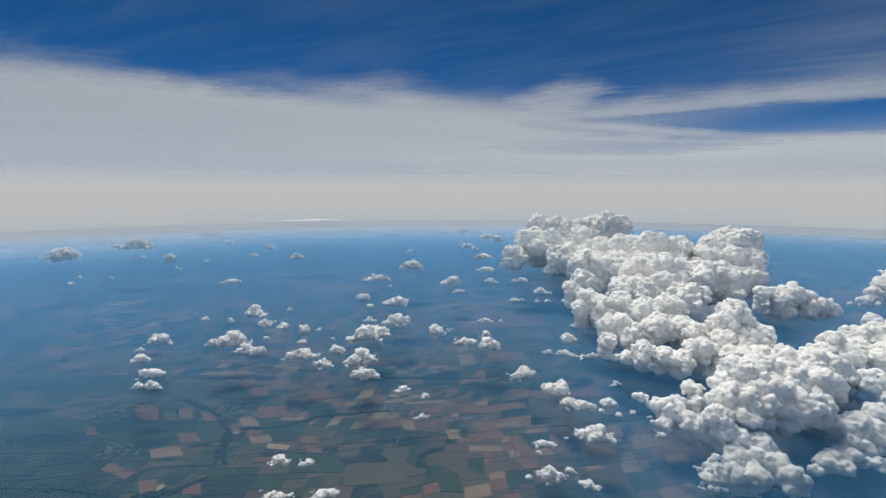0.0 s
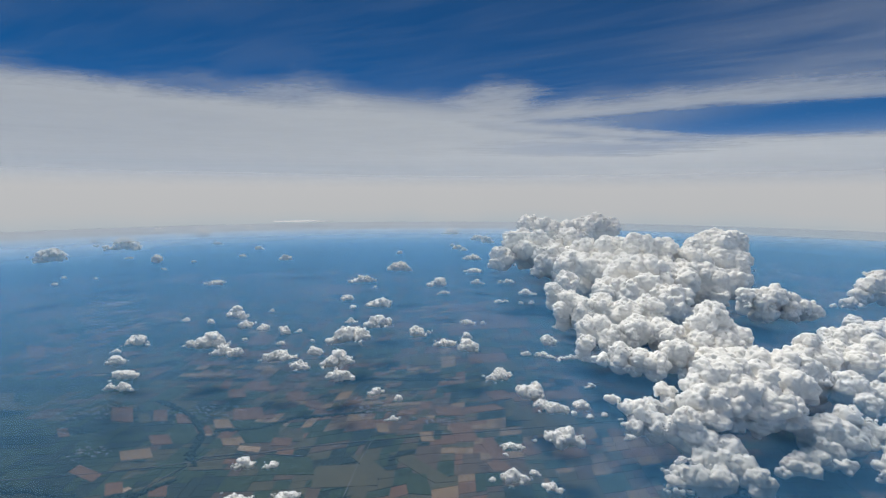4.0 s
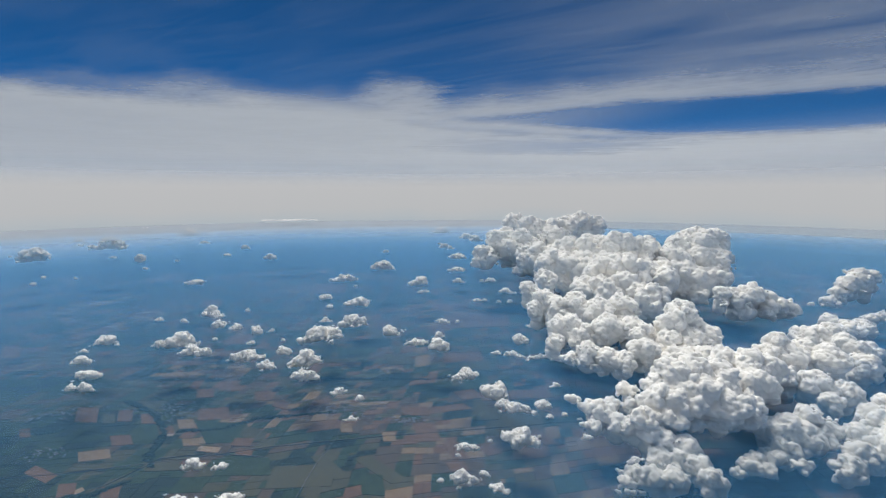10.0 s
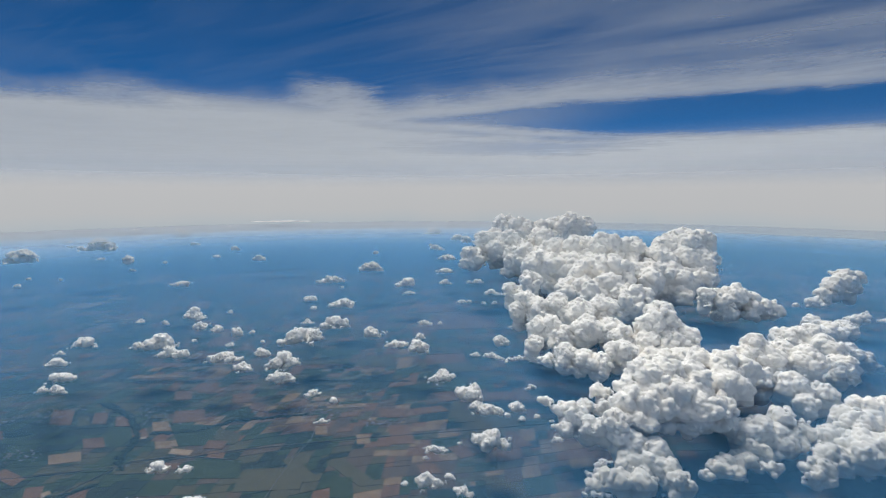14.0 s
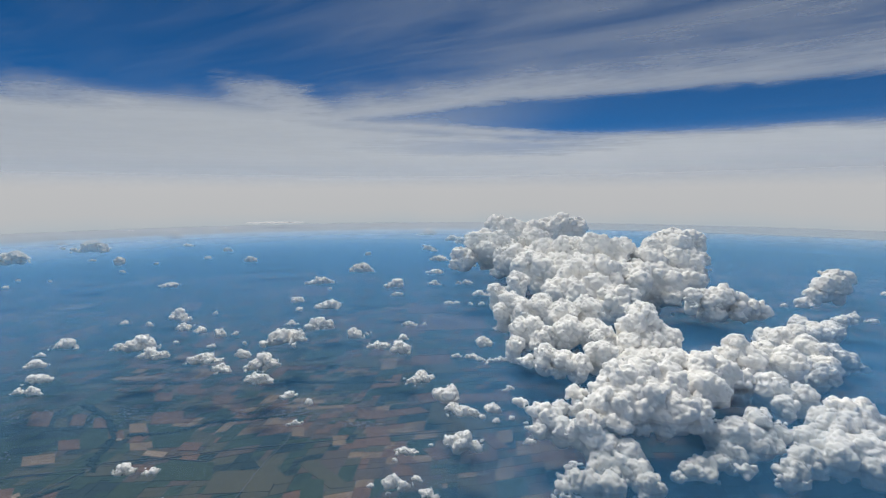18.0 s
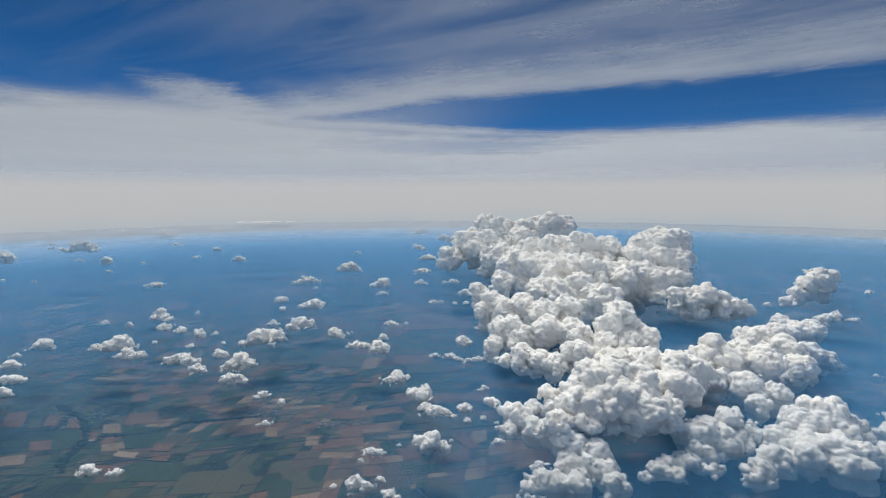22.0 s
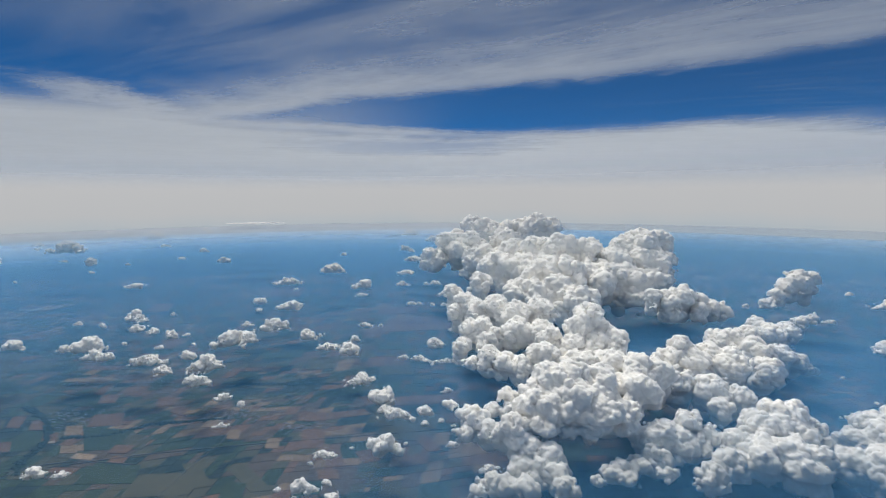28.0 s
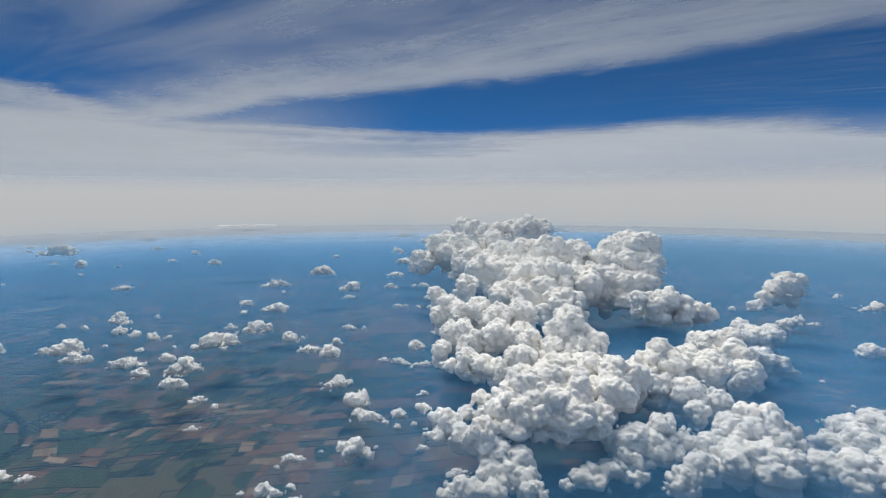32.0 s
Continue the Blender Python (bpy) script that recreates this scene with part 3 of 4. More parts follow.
bank_cloud('broad white cumulus heads merged into one grey-shaded ridge', [
    (433, 842, 119, 29.4), (390, 852, 120, 33.7), (350, 872, 117, 32.5), (308, 891, 105, 35.3), (312, 837, 79, 41.2), (273, 848, 83, 37.7),
    (348, 788, 83, 38.8), (373, 759, 94, 32.0), (299, 725, 63, 30.7), (340, 715, 65, 37.1), (232, 747, 81, 21.0), (374, 684, 59, 32.3),])
bank_cloud('lumpy white cumulus field with blue gaps between its puffs', [
    (185, 648, 93, 12.2), (203, 626, 82, 16.2), (216, 605, 74, 17.2), (192, 615, 73, 13.1), (243, 606, 79, 18.6), (265, 585, 73, 19.4),
    (298, 585, 77, 20.8), (214, 548, 65, 18.2), (229, 532, 56, 17.8), (260, 534, 66, 19.0), (288, 529, 68, 16.3),])
bank_cloud('low flat-based white cumulus clumps with a trailing arm', [
    (221, 482, 57, 13.8), (238, 472, 54, 13.6), (251, 462, 55, 12.2), (277, 473, 63, 14.7), (293, 513, 66, 14.7), (202, 489, 51, 7.0),
    (193, 517, 57, 9.9),])
bank_cloud('upright grey-sided cumulus turret with a bright rounded top', [
    (338, 517, 94, 14.7), (330, 513, 76, 19.5), (350, 513, 76, 15.8), (320, 502, 56, 21.6), (342, 497, 58, 20.2), (365, 503, 66, 15.6),
    (317, 475, 43, 21.7), (341, 471, 51, 17.0), (294, 470, 45, 15.8),])
bank_cloud('thin shelf of white cumulus behind the main bank', [
    (484, 676, 79, 12.7), (506, 676, 74, 15.9), (527, 676, 79, 17.5), (549, 675, 68, 15.9), (570, 674, 62, 12.7), (587, 674, 59, 9.6),
    (511, 664, 58, 12.6), (545, 663, 55, 11.0),])
bank_cloud('ragged cumulus fragment with a soft grey underside', [
    (753, 745, 91, 15.4), (776, 746, 93, 12.0), (737, 744, 79, 17.1), (719, 742, 64, 13.7), (700, 741, 52, 10.2), (764, 744, 75, 12.0),])
bank_cloud('wide front cumulus with piled cauliflower heads and grey flank', [
    (269, 395, 67, 16.2), (254, 390, 59, 13.2), (289, 398, 69, 15.3), (309, 397, 61, 19.1), (281, 381, 53, 22.1), (251, 372, 49, 18.1),
    (302, 375, 48, 20.0), (342, 401, 54, 19.4), (353, 423, 67, 15.2), (374, 422, 62, 15.2), (338, 433, 69, 12.5), (229, 360, 45, 10.5),
    (324, 375, 43, 15.5),])
bank_cloud('grey-sided cumulus tower standing behind the front bank', [
    (423, 479, 67, 13.3), (413, 475, 52, 18.7), (435, 472, 50, 18.6), (408, 451, 38, 18.9), (386, 446, 43, 13.5), (458, 488, 56, 15.8),
    (502, 528, 54, 19.6), (547, 559, 54, 15.5), (516, 498, 52, 19.6), (470, 467, 49, 19.5), (431, 436, 39, 17.3),])
bank_cloud('pale cumulus heads in a row with bright rims', [
    (588, 579, 48, 17.4), (625, 599, 47, 15.2), (557, 517, 42, 15.6), (577, 517, 38, 12.0), (590, 516, 32, 7.2), (676, 640, 49, 8.9),
    (508, 467, 46, 15.2), (452, 421, 38, 12.7), (428, 410, 35, 10.5), (600, 619, 51, 12.9), (692, 640, 55, 7.4),])
bank_cloud('large rounded front cumulus, bright above and grey below', [
    (456, 380, 42, 14.2), (474, 380, 43, 12.4), (438, 373, 34, 15.7), (459, 369, 27, 19.9), (481, 372, 29, 12.2), (413, 362, 25, 13.6),
    (421, 345, 24, 17.8), (394, 342, 21, 12.9), (444, 334, 26, 18.1), (372, 326, 22, 10.8), (473, 350, 20, 12.4),])
bank_cloud("massive smooth-headed cumulus rising at the bank's near edge", [
    (541, 383, 30, 13.4), (562, 384, 34, 14.3), (520, 372, 21, 14.0), (536, 361, 25, 19.5), (572, 371, 27, 20.0), (489, 337, 22, 15.1),
    (501, 323, 25, 18.2), (526, 320, 27, 20.3), (586, 362, 27, 21.2),])
bank_cloud('bright cumulus spur with crisp knobbly heads', [
    (358, 372, 34, 10.5), (343, 368, 29, 9.5), (365, 365, 26, 13.7), (343, 355, 20, 10.0), (325, 349, 21, 6.6), (379, 377, 39, 8.8),
    (388, 382, 44, 5.3), (379, 365, 26, 10.3), (393, 370, 30, 7.8), (343, 334, 22, 5.5),])
bank_cloud("string of small bright cumulus puffs along the bank's foot", [
    (179, 392, 50, 4.3), (193, 388, 43, 7.1), (202, 381, 40, 9.3), (192, 373, 33, 7.3), (210, 370, 35, 9.0), (222, 366, 32, 9.8),
    (217, 399, 41, 6.3), (232, 395, 43, 7.7), (232, 406, 52, 6.9),])
bank_cloud('low tumbling white cumulus clumps in ragged rows', [
    (234, 354, 34, 9.5), (241, 348, 30, 10.2), (256, 346, 29, 10.2), (232, 339, 23, 8.4), (247, 335, 21, 9.9), (210, 328, 20, 7.3),
    (215, 316, 22, 8.6), (231, 314, 21, 8.6), (257, 327, 21, 9.7), (260, 314, 21, 8.6), (198, 316, 22, 4.7), (297, 364, 43, 6.2),])
bank_cloud('separate bright cumulus puff below the main bank', [
    (299, 333, 22, 6.6), (311, 337, 23, 7.5), (324, 339, 25, 5.8), (310, 330, 21, 5.7), (288, 327, 21, 4.0),])

small_clouds([
    (-110, 279, 36, 22.4, 6.0), (-79, 279, 36, 19.4, 7.5), (101, 290, 36, 13.9, 7.0), (60, 298, 36, 5.6, 3.2), (77, 302, 36, 20.9, 9.7),
    (92, 306, 36, 9.0, 4.1), (-101, 314, 37, 12.5, 5.8), (-121, 317, 37, 15.1, 10.1), (207, 323, 36, 16.3, 4.9), (74, 329, 36, 5.2, 2.6),
    (82, 341, 36, 19.8, 7.2), (100, 350, 36, 4.6, 2.8), (126, 353, 36, 33.4, 16.7), (180, 354, 36, 12.1, 4.2), (-19, 381, 38, 14.9, 4.0),
])
small_clouds([
    (157, 385, 38, 7.0, 4.5), (171, 389, 38, 6.1, 4.1), (556, 397, 49, 4.0, 2.5), (130, 404, 38, 37.9, 11.6), (157, 408, 39, 14.9, 12.8),
    (-17, 417, 40, 6.5, 6.5), (-282, 423, 48, 18.7, 8.8), (-297, 423, 48, 9.9, 6.6), (-40, 431, 41, 15.7, 8.4), (113, 432, 40, 25.8, 22.5),
    (176, 444, 41, 13.8, 4.0), (568, 445, 52, 5.5, 2.8), (-303, 452, 50, 29.2, 11.7), (-83, 462, 44, 34.7, 12.0), (86, 469, 42, 30.3, 10.3),
])
small_clouds([
    (-335, 486, 52, 25.0, 11.3), (-132, 487, 46, 25.1, 8.8), (-95, 501, 46, 38.7, 18.1), (-351, 509, 54, 13.1, 5.2), (198, 509, 45, 23.6, 7.9),
    (679, 511, 59, 38.1, 17.8), (-163, 512, 48, 43.4, 14.5), (175, 514, 45, 34.4, 6.6), (148, 520, 45, 30.8, 6.7), (-218, 520, 50, 17.4, 13.4),
    (-236, 522, 50, 22.8, 13.4), (-127, 527, 48, 17.6, 13.5), (126, 528, 45, 13.6, 6.1), (-279, 538, 52, 17.3, 8.3), (-350, 546, 55, 33.5, 15.4),
])
small_clouds([
    (58, 550, 47, 25.4, 16.9), (-267, 551, 53, 43.7, 24.0), (-177, 552, 50, 12.7, 6.4), (-225, 560, 52, 10.0, 4.3), (29, 560, 47, 31.6, 10.8),
    (-140, 562, 50, 7.2, 4.3), (162, 568, 48, 18.9, 17.5), (-104, 584, 50, 49.3, 25.4), (57, 585, 48, 15.0, 7.5), (-78, 585, 50, 22.4, 15.0),
    (-185, 592, 52, 16.6, 11.3), (-167, 595, 52, 9.1, 4.6), (-8, 603, 50, 26.2, 18.5), (688, 607, 63, 15.0, 6.8), (-220, 608, 54, 17.1, 12.4),
])
small_clouds([
    (205, 616, 51, 15.7, 6.3), (218, 618, 51, 12.6, 6.3), (-248, 620, 55, 19.0, 14.2), (187, 621, 51, 17.4, 7.1), (-298, 623, 57, 14.3, 7.1),
    (-336, 627, 58, 12.8, 5.6), (-68, 638, 52, 48.8, 21.1), (-105, 639, 53, 19.5, 6.5), (83, 639, 51, 6.5, 4.1), (62, 641, 52, 22.9, 9.0),
    (818, 663, 70, 45.8, 13.1), (-278, 664, 58, 35.4, 18.6), (-234, 678, 58, 10.3, 5.2), (672, 687, 65, 10.2, 6.0), (633, 692, 64, 10.3, 7.7),
])
small_clouds([
    (-116, 707, 57, 12.6, 8.1), (823, 729, 73, 19.8, 6.3), (154, 734, 57, 9.3, 4.7), (-80, 737, 58, 41.1, 22.4), (172, 737, 57, 11.2, 5.6),
    (202, 740, 57, 11.2, 5.6), (133, 747, 57, 9.5, 4.7), (121, 747, 57, 18.9, 6.6), (-136, 761, 60, 25.0, 13.5), (-658, 792, 76, 16.0, 7.0),
    (178, 800, 60, 34.4, 10.1), (28, 800, 60, 24.3, 7.1), (-99, 835, 63, 8.4, 5.3), (-402, 836, 70, 42.1, 12.6), (-679, 837, 79, 10.5, 5.3),
])
small_clouds([
    (-619, 838, 77, 8.4, 4.2), (15, 874, 65, 41.9, 22.0), (139, 875, 64, 11.0, 5.5), (93, 875, 64, 24.3, 9.9), (157, 884, 65, 22.3, 8.9),
    (-132, 887, 67, 60.3, 15.6), (-548, 930, 79, 14.0, 5.8), (90, 970, 70, 39.0, 13.4), (-69, 994, 72, 52.4, 22.5), (-851, 1008, 92, 68.2, 32.8),
    (141, 1015, 72, 28.0, 11.5), (-534, 1017, 82, 12.8, 6.4), (-617, 1017, 85, 28.1, 17.9), (-690, 1032, 88, 23.3, 6.5), (-351, 1082, 81, 32.5, 16.3),
])
small_clouds([
    (-459, 1098, 84, 22.0, 8.2), (99, 1114, 77, 50.2, 15.4), (-808, 1178, 98, 108.9, 32.4), (-86, 1179, 82, 17.7, 10.3), (-460, 1204, 89, 27.1, 10.5),
    (-917, 1227, 105, 30.6, 9.2), (86, 1234, 84, 21.6, 9.2), (65, 1261, 86, 31.5, 12.6), (-599, 1267, 96, 28.5, 9.5), (55, 1308, 88, 16.3, 8.2),
    (165, 1380, 92, 43.0, 22.4), (-846, 1397, 115, 24.3, 20.9), (-732, 1431, 110, 49.9, 35.6), (136, 1437, 95, 44.7, 21.5), (-619, 1522, 116, 56.8, 17.0),
])
small_clouds([
    (54, 1560, 103, 58.2, 23.3),
])

# a long thin lens of cloud far off
def lens_cloud(x, y, z, w, h):
    rng = np.random.default_rng(9)
    cloud = thing("lens_cloud", (x, y, z), "thin white sliver of cloud low on the horizon", "cloud")
    for k in range(3):
        u = k - 1.0
        balls = [(rng.uniform(-9, 9), rng.uniform(-6, 6), rng.uniform(-1, 1), rng.uniform(4, 7)) for _ in range(9)]
        cloud_parts("wisp", balls, (0, 0, 0), -3, 0.9, 1.0, ((5.0, 1.6), (2.5, 0.8)), k, cloud)
        ob = cloud.children[-1]
        ob.location, ob.scale = (u * w * 0.3, u * 8, -abs(u)), (w / 30, 2.0, h / 16 * (1 - 0.5 * abs(u)))


lens_cloud(-398, 1400, 152, 120, 5)

# ---- fields ----
TURNED = math.radians(9)
FIELD_LABELS = {"russet": "bare russet ploughed field", "tan": "tan stubble field", "pale": "pale cut-straw strip", "brown": "tilled brown field", "olive": "dry olive pasture", "green": "dull green crop field", "dark": "dark green crop field"}


def slab(corners, lift):
    """Top and sides of a field that stands a little proud of the land."""
    top = [(x, y, land(x, y) + lift) for x, y in corners]
    low = [(x, y, land(x, y) - 0.3) for x, y in corners]
    return top + low, [(0, 1, 2, 3), (0, 4, 5, 1), (1, 5, 6, 2), (2, 6, 7, 3), (3, 7, 4, 0)]


def field(kind, corners, lift):
    v, f = slab(corners, lift)
    cx, cy = sum(c[0] for c in corners) / 4, sum(c[1] for c in corners) / 4
    v = [(x - cx, y - cy, z) for x, y, z in v]
    ob = new("field", mesh_from("field", v, f, LAND[kind], False))
    ob.location = (cx, cy, 0)
    ob.parent = ground
    return tagged(ob, FIELD_LABELS[kind])


def plots(kind, rows):
    """Single fields: middle, width, depth, turn in degrees, lean of the sides."""
    for k, (x, y, w, d, turn, lean) in enumerate(rows):
        c, s = math.cos(math.radians(turn)), math.sin(math.radians(turn))
        flat = [(-w / 2 - lean / 2, -d / 2), (w / 2 - lean / 2, -d / 2), (w / 2 + lean / 2, d / 2), (-w / 2 + lean / 2, d / 2)]
        field(kind, [(x + a * c - b * s, y + a * s + b * c) for a, b in flat], 0.75 + 0.03 * (k % 8))


def warp(u, v):
    """Field-pattern coordinates to the plan: turned, and bent a little as old parish lines are."""
    c, s = math.cos(TURNED), math.sin(TURNED)
    x, y = u * c - v * s, u * s + v * c
    return x + 9 * math.sin(v * 0.013 + u * 0.004) + 0.18 * v, y + 7 * math.sin(u * 0.011) + 4 * math.sin(u * 0.031 + v * 0.02)


def split(u0, v0, u1, v1, rng, out):
    w, d = u1 - u0, v1 - v0
    limit = rng.uniform(8, 36)
    if max(w, d * 1.3) < limit or (max(w, d) < 60 and rng.random() < 0.06):
        out.append((u0, v0, u1, v1))
        return
    k = rng.uniform(0.34, 0.66)
    if w > d * rng.uniform(0.7, 1.5):
        m = u0 + w * k
        split(u0, v0, m, v1, rng, out), split(m, v0, u1, v1, rng, out)
    else:
        m = v0 + d * k
        split(u0, v0, u1, m, rng, out), split(u0, m, u1, v1, rng, out)


def patchwork():
    rng = random.Random(4)
    plotted = []
    for u in range(-1300, 1600, 100):
        for v in range(150, 1500, 100):
            split(u, v, u + 100, v + 100, rng, plotted)
    rest = {k: ([], []) for k in LAND}
    single = 0
    for u0, v0, u1, v1 in plotted:
        g = rng.uniform(0.1, 0.35)
        corners = [warp(u, v) for u, v in ((u0 + g, v0 + g), (u1 - g, v0 + g), (u1 - g, v1 - g), (u0 + g, v1 - g))]
        lean = noise.noise((u0 * 0.008, v0 * 0.01, 7.7))          # parishes differ in what they grow
        west = min(1.0, max(0.0, (-140 - corners[0][0]) / 220)) if corners[0][1] < 560 else 0.0      # darker crops on the near ground to the west
        pick = rng.random() * (1 - 0.6 * west) + 0.45 * lean
        kind = "dark" if pick < 0.13 else "green" if pick < 0.38 else "olive" if pick < 0.58 else "brown" if pick < 0.76 else "russet" if pick < 0.95 else "tan"
        x, y = corners[0]
        lift = 0.3 + rng.uniform(0, 0.25)
        if single < 300 and 290 < y < 520 and -330 < x < 330:
            field(kind, corners, lift)
            single += 1
        else:
            v, f = slab(corners, lift)
            vs, fs = rest[kind]
            fs += [tuple(i + len(vs) for i in q) for q in f]
            vs += v
    for kind, (vs, fs) in rest.items():
        if not vs:
            continue
        ob = part("far_fields", mesh_from("far_fields", vs, fs, LAND[kind], False), ground, "distant patchwork of " + FIELD_LABELS[kind] + "s")
        tagged(ob, kind="stuff")


# woods, hedges and river belts: clumps of small crowns
def crowns(name, spots, label, size=(1.2, 2.6)):
    rng = random.Random(len(spots))
    v0, f0 = BALL[1]
    vs, fs, at = [], [], 0
    for x, y in spots:
        r = rng.uniform(*size)
        vs.append(v0 * (r * rng.uniform(0.8, 1.6), r * rng.uniform(0.8, 1.3), r * 0.35) + (x, y, land(x, y) + 0.6))
        fs.append(f0 + at)
        at += len(v0)
    ob = new(name, mesh_from(name, np.concatenate(vs), np.concatenate(fs), WOOD))
    return tagged(ob, label, "woodland", kind="stuff")


def belt(points, width, step, rng):
    out = []
    for (x0, y0), (x1, y1) in zip(points, points[1:]):
        n = max(1, int(math.hypot(x1 - x0, y1 - y0) / step))
        out += [(x0 + (x1 - x0) * k / n + rng.gauss(0, width), y0 + (y1 - y0) * k / n + rng.gauss(0, width)) for k in range(n)]
    return out


def strip(name, points, width, material, label, category):
    """A road or track laid along a line."""
    vs, fs = [], []
    for k, (x, y) in enumerate(points):
        a, b = points[max(0, k - 1)], points[min(len(points) - 1, k + 1)]
        dx, dy = b[0] - a[0], b[1] - a[1]
        m = math.hypot(dx, dy) or 1
        for s in (-1, 1):
            px, py = x - dy / m * width * s / 2, y + dx / m * width * s / 2
            vs += [(px, py, land(px, py) + 1.15), (px, py, land(px, py) + 0.2)]
        if k:
            i, j = 4 * k - 4, 4 * k
            fs += [(i, j, j + 2, i + 2), (i + 1, j + 1, j, i), (i + 2, j + 2, j + 3, i + 3)]
    return tagged(new(name, mesh_from(name, vs, fs, material, False)), label, category, kind="structure")


def village(x, y, spread, count, seed, label):
    """Scattered roofs of a village, each a gabled block."""
    rng = random.Random(seed)
    vs, fs = [], []
    for _ in range(count):
        px, py = x + rng.gauss(0, spread), y + rng.gauss(0, spread * 0.45)
        w, d, h, a = rng.uniform(0.5, 1.5), rng.uniform(0.3, 0.8), rng.uniform(0.25, 0.5), rng.uniform(-0.5, 0.6)
        z, i = land(px, py) + 0.5, len(vs)
        for sx, sy, sz in ((-1, -1, 0), (1, -1, 0), (1, 1, 0), (-1, 1, 0), (-1, -1, 1), (1, -1, 1), (1, 1, 1), (-1, 1, 1), (-1, 0, 1.7), (1, 0, 1.7)):
            vs.append((px + sx * w * math.cos(a) - sy * d * math.sin(a), py + sx * w * math.sin(a) + sy * d * math.cos(a), z + sz * h))
        fs += [tuple(i + q for q in f) for f in ((0, 1, 5, 4), (1, 2, 6, 5), (2, 3, 7, 6), (3, 0, 4, 7), (4, 5, 9, 8), (6, 7, 8, 9), (4, 8, 7, 7), (5, 6, 9, 9))]
    me = bpy.data.meshes.new("village")
    me.from_pydata(vs, [], [tuple(dict.fromkeys(f)) for f in fs])
    me.materials.append(ROOFS)
    tagged(new("village", me), label, "village", kind="stuff")


belts = random.Random(8)
crowns("river_trees", belt([(-330, 340), (-290, 338), (-262, 330), (-245, 318), (-235, 330), (-215, 335), (-196, 352)], 1.6, 0.5, belts)
       + belt([(-190, 372), (-205, 392), (-208, 418), (-222, 440), (-250, 470), (-300, 500)], 1.5, 0.6, belts)
       + belt([(-200, 432), (-160, 436), (-130, 458), (-60, 470)], 1.0, 0.8, belts), "winding dark belt of trees along a stream")
def wood(x, y, rx, ry, count):
    """Crowns spread evenly over a ragged oval."""
    out = []
    while len(out) < count:
        u, v = belts.uniform(-1, 1), belts.uniform(-1, 1)
        px, py = x + u * rx, y + v * ry
        if u * u + v * v < 0.75 + 0.5 * noise.noise((px * 0.05, py * 0.05, 2.0)):
            out.append((px, py))
    return out


crowns("woodland", wood(-385, 415, 42, 9, 700) + wood(-340, 432, 24, 6, 260) + wood(-470, 470, 50, 10, 600) + wood(-20, 560, 80, 5, 500) + wood(-260, 560, 60, 6, 400), "dark broadleaf woodland patches among the fields", (0.7, 1.5))
crowns("hedgerow", belt([(-340, 372), (-270, 378), (-200, 380)], 0.3, 0.8, belts) + belt([(-190, 455), (-120, 462), (-40, 470)], 0.4, 1.2, belts), "thin dark hedgerows between the fields", (0.3, 0.7))
strip("road", [(-420, 345), (-340, 352), (-260, 362), (-180, 380), (-100, 402), (0, 420), (140, 440), (320, 470)], 0.4, TRACK, "pale country road crossing the fields", "road")
strip("track", [(-52, 330), (-48, 380), (-40, 420), (-44, 470), (-60, 540)], 0.35, TRACK, "pale farm track between fields", "track")
strip("track", [(-215, 340), (-190, 384), (-150, 392), (-100, 386)], 0.4, TRACK, "pale farm track beside stubble", "track")
village(-350, 470, 24, 110, 1, "hazy village roofs among dark trees")
village(-60, 478, 20, 120, 2, "pale scattered village roofs in the fields")
village(-240, 475, 26, 90, 3, "small scattered farm roofs in blue haze")
village(20, 452, 12, 40, 4, "few pale farm roofs beside a russet field")
village(-300, 392, 10, 30, 5, "pale farmstead roofs at a field corner")
village(-520, 450, 30, 90, 6, "hazy village roofs at a wood's edge")
village(-200, 560, 40, 110, 7, "distant pale roofs in blue haze")

plots('russet', [
    (46, 429, 22.2, 35.8, 5, -4.9), (74, 396, 14.9, 29.6, 5, -7.8), (75, 371, 17.0, 13.7, 4, -4.0), (-244, 548, 12.4, 32.3, -9, -13.0),
    (-219, 519, 19.6, 24.8, 7, -8.3), (-199, 537, 23.2, 19.6, -0, -5.4), (-147, 511, 19.6, 25.1, 8, -7.5), (-119, 489, 20.1, 14.4, -24, -7.8),
    (-184, 468, 31.7, 27.6, 6, -9.5), (-119, 394, 15.9, 9.7, -7, -2.8), (-277, 362, 10.7, 31.7, 85, 11.4), (-214, 433, 14.5, 18.3, 4, -11.5),
    (-319, 467, 25.1, 30.0, -6, -25.2), (-276, 464, 15.0, 24.7, -0, -15.1),
])
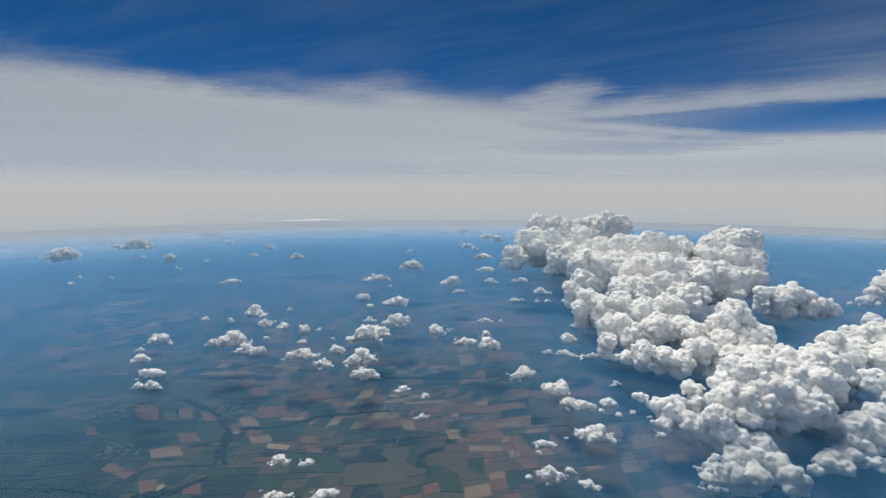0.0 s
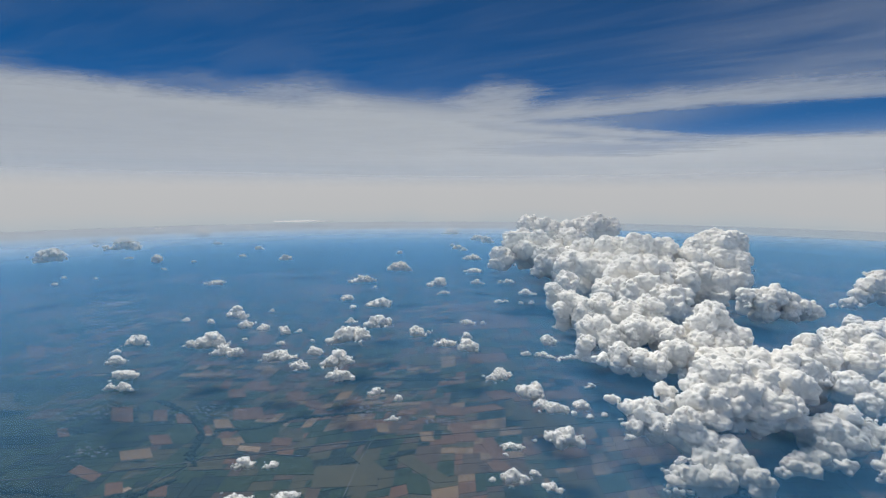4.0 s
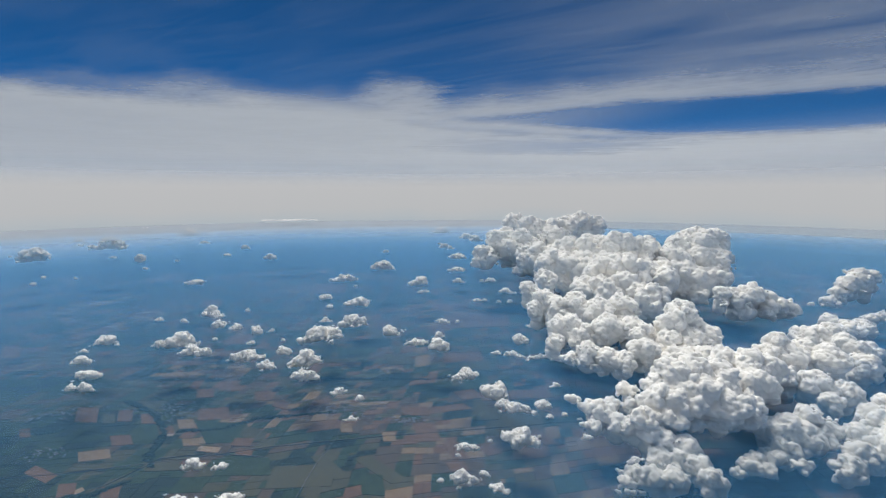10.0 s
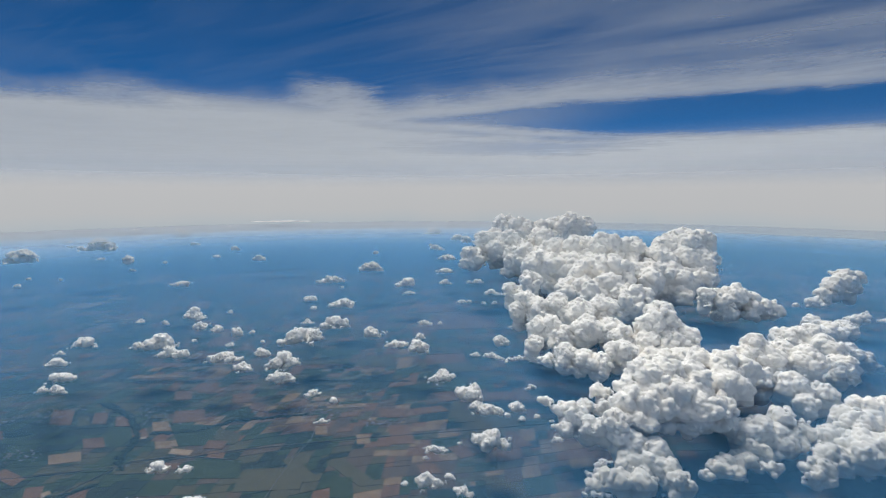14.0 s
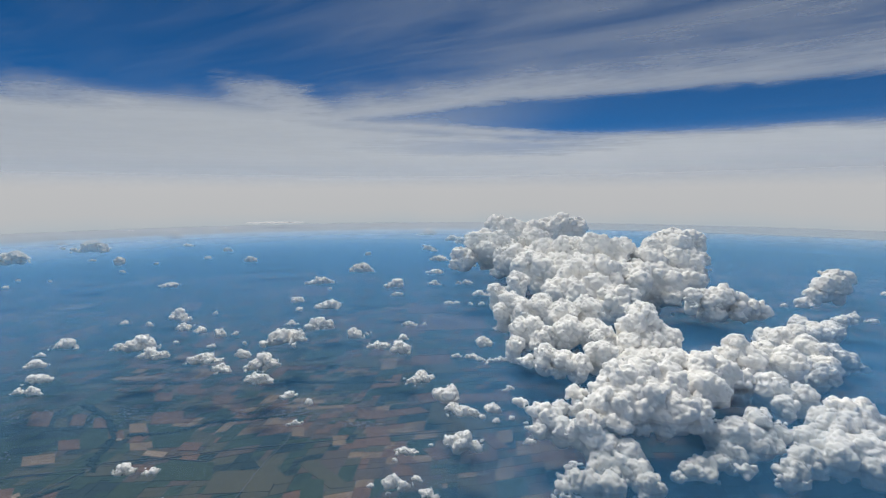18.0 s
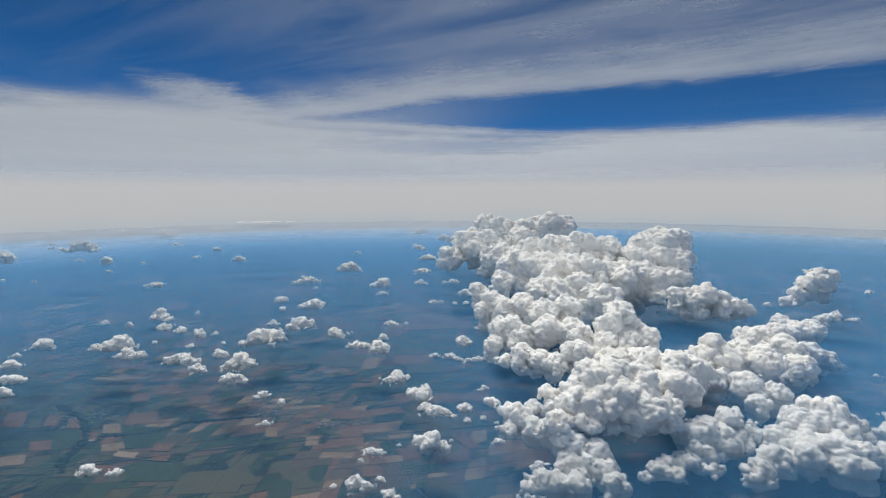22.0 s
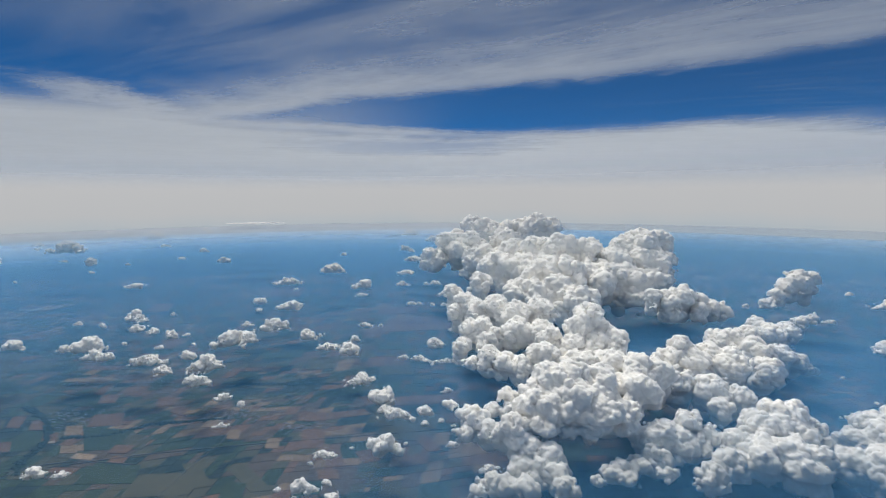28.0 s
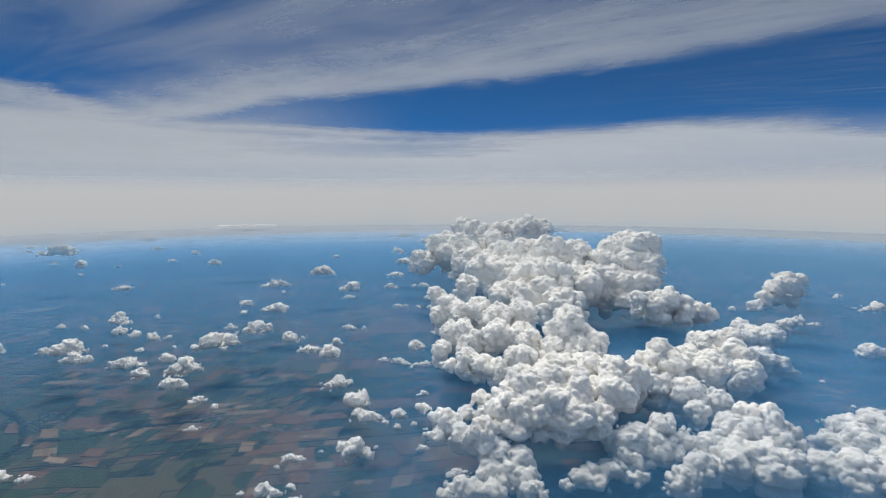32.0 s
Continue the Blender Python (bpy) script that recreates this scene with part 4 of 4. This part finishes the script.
plots('russet', [
    (73, 480, 35.0, 14.5, 14, -6.2), (-201, 338, 14.5, 13.6, -0, -7.3), (-238, 341, 12.8, 18.0, 11, -7.7), (22, 474, 8.7, 19.9, 17, 1.2),
    (-246, 415, 18.6, 19.2, 8, -11.9), (-247, 457, 15.5, 20.4, -0, -13.4), (-351, 429, 9.4, 19.0, 13, -11.3), (157, 419, 13.9, 29.4, 10, -11.6),
    (148, 513, 84.1, 23.4, 6, 0.4), (104, 398, 14.7, 21.1, 19, -5.6), (92, 514, 25.6, 24.7, 14, -5.2), (36, 473, 22.2, 20.1, 3, -4.0),
    (310, 373, 18.9, 11.7, -0, -1.4), (280, 432, 17.7, 15.6, -0, -1.3),
])
plots('russet', [
    (-592, 671, 20.8, 68.2, 22, -26.3), (-444, 981, 44.6, 77.2, 6, -21.3), (-269, 721, 32.5, 44.0, -0, -2.0), (-222, 1135, 81.4, 114.0, 5, -6.9),
    (77, 938, 82.1, 60.0, 8, 10.7), (126, 835, 125.9, 91.3, 7, 20.5), (-128, 411, 19.3, 14.0, -3, -2.2),
])
plots('tan', [
    (-253, 390, 25.6, 17.4, 12, -9.1), (-68, 462, 14.9, 21.8, 10, 3.6), (-35, 437, 11.9, 17.7, -0, -5.0), (10, 420, 12.5, 17.5, 0, -3.8),
    (-177, 411, 15.8, 13.3, 3, -8.1), (-201, 446, 16.5, 19.1, 4, -11.2),
])
plots('pale', [
    (-154, 399, 21.3, 8.2, -8, -1.8), (-228, 339, 8.5, 6.2, 57, 0.4), (-176, 417, 7.0, 3.0, -0, 0.9), (-208, 424, 13.2, 3.1, -0, -2.0),
])
plots('olive', [
    (10, 366, 17.0, 39.2, 9, -29.8), (-40, 338, 9.6, 21.7, 15, 2.0), (-124, 426, 30.3, 16.5, -24, -11.0), (-182, 373, 29.3, 15.0, 4, -9.7),
    (-56, 358, 52.9, 30.4, 4, -1.7), (-289, 458, 10.9, 23.3, 13, -10.3), (112, 460, 22.9, 14.7, 9, 7.9), (138, 433, 16.4, 17.2, 4, -6.7),
    (108, 605, 45.5, 33.3, 3, -3.1), (1, 628, 36.7, 37.5, 6, -5.3), (-520, 665, 19.4, 113.5, 9, -64.9), (-456, 633, 42.6, 95.6, -4, -75.0),
    (-484, 500, 32.5, 43.7, 0, -33.5), (-36, 371, 12.8, 40.3, 14, -21.3),
])
plots('green', [
    (-152, 429, 49.3, 39.2, 3, -27.8), (-111, 372, 46.9, 25.9, 1, -10.4), (-214, 375, 21.9, 12.6, 5, -6.5), (5, 347, 18.8, 26.1, -6, -8.2),
])
patchwork()
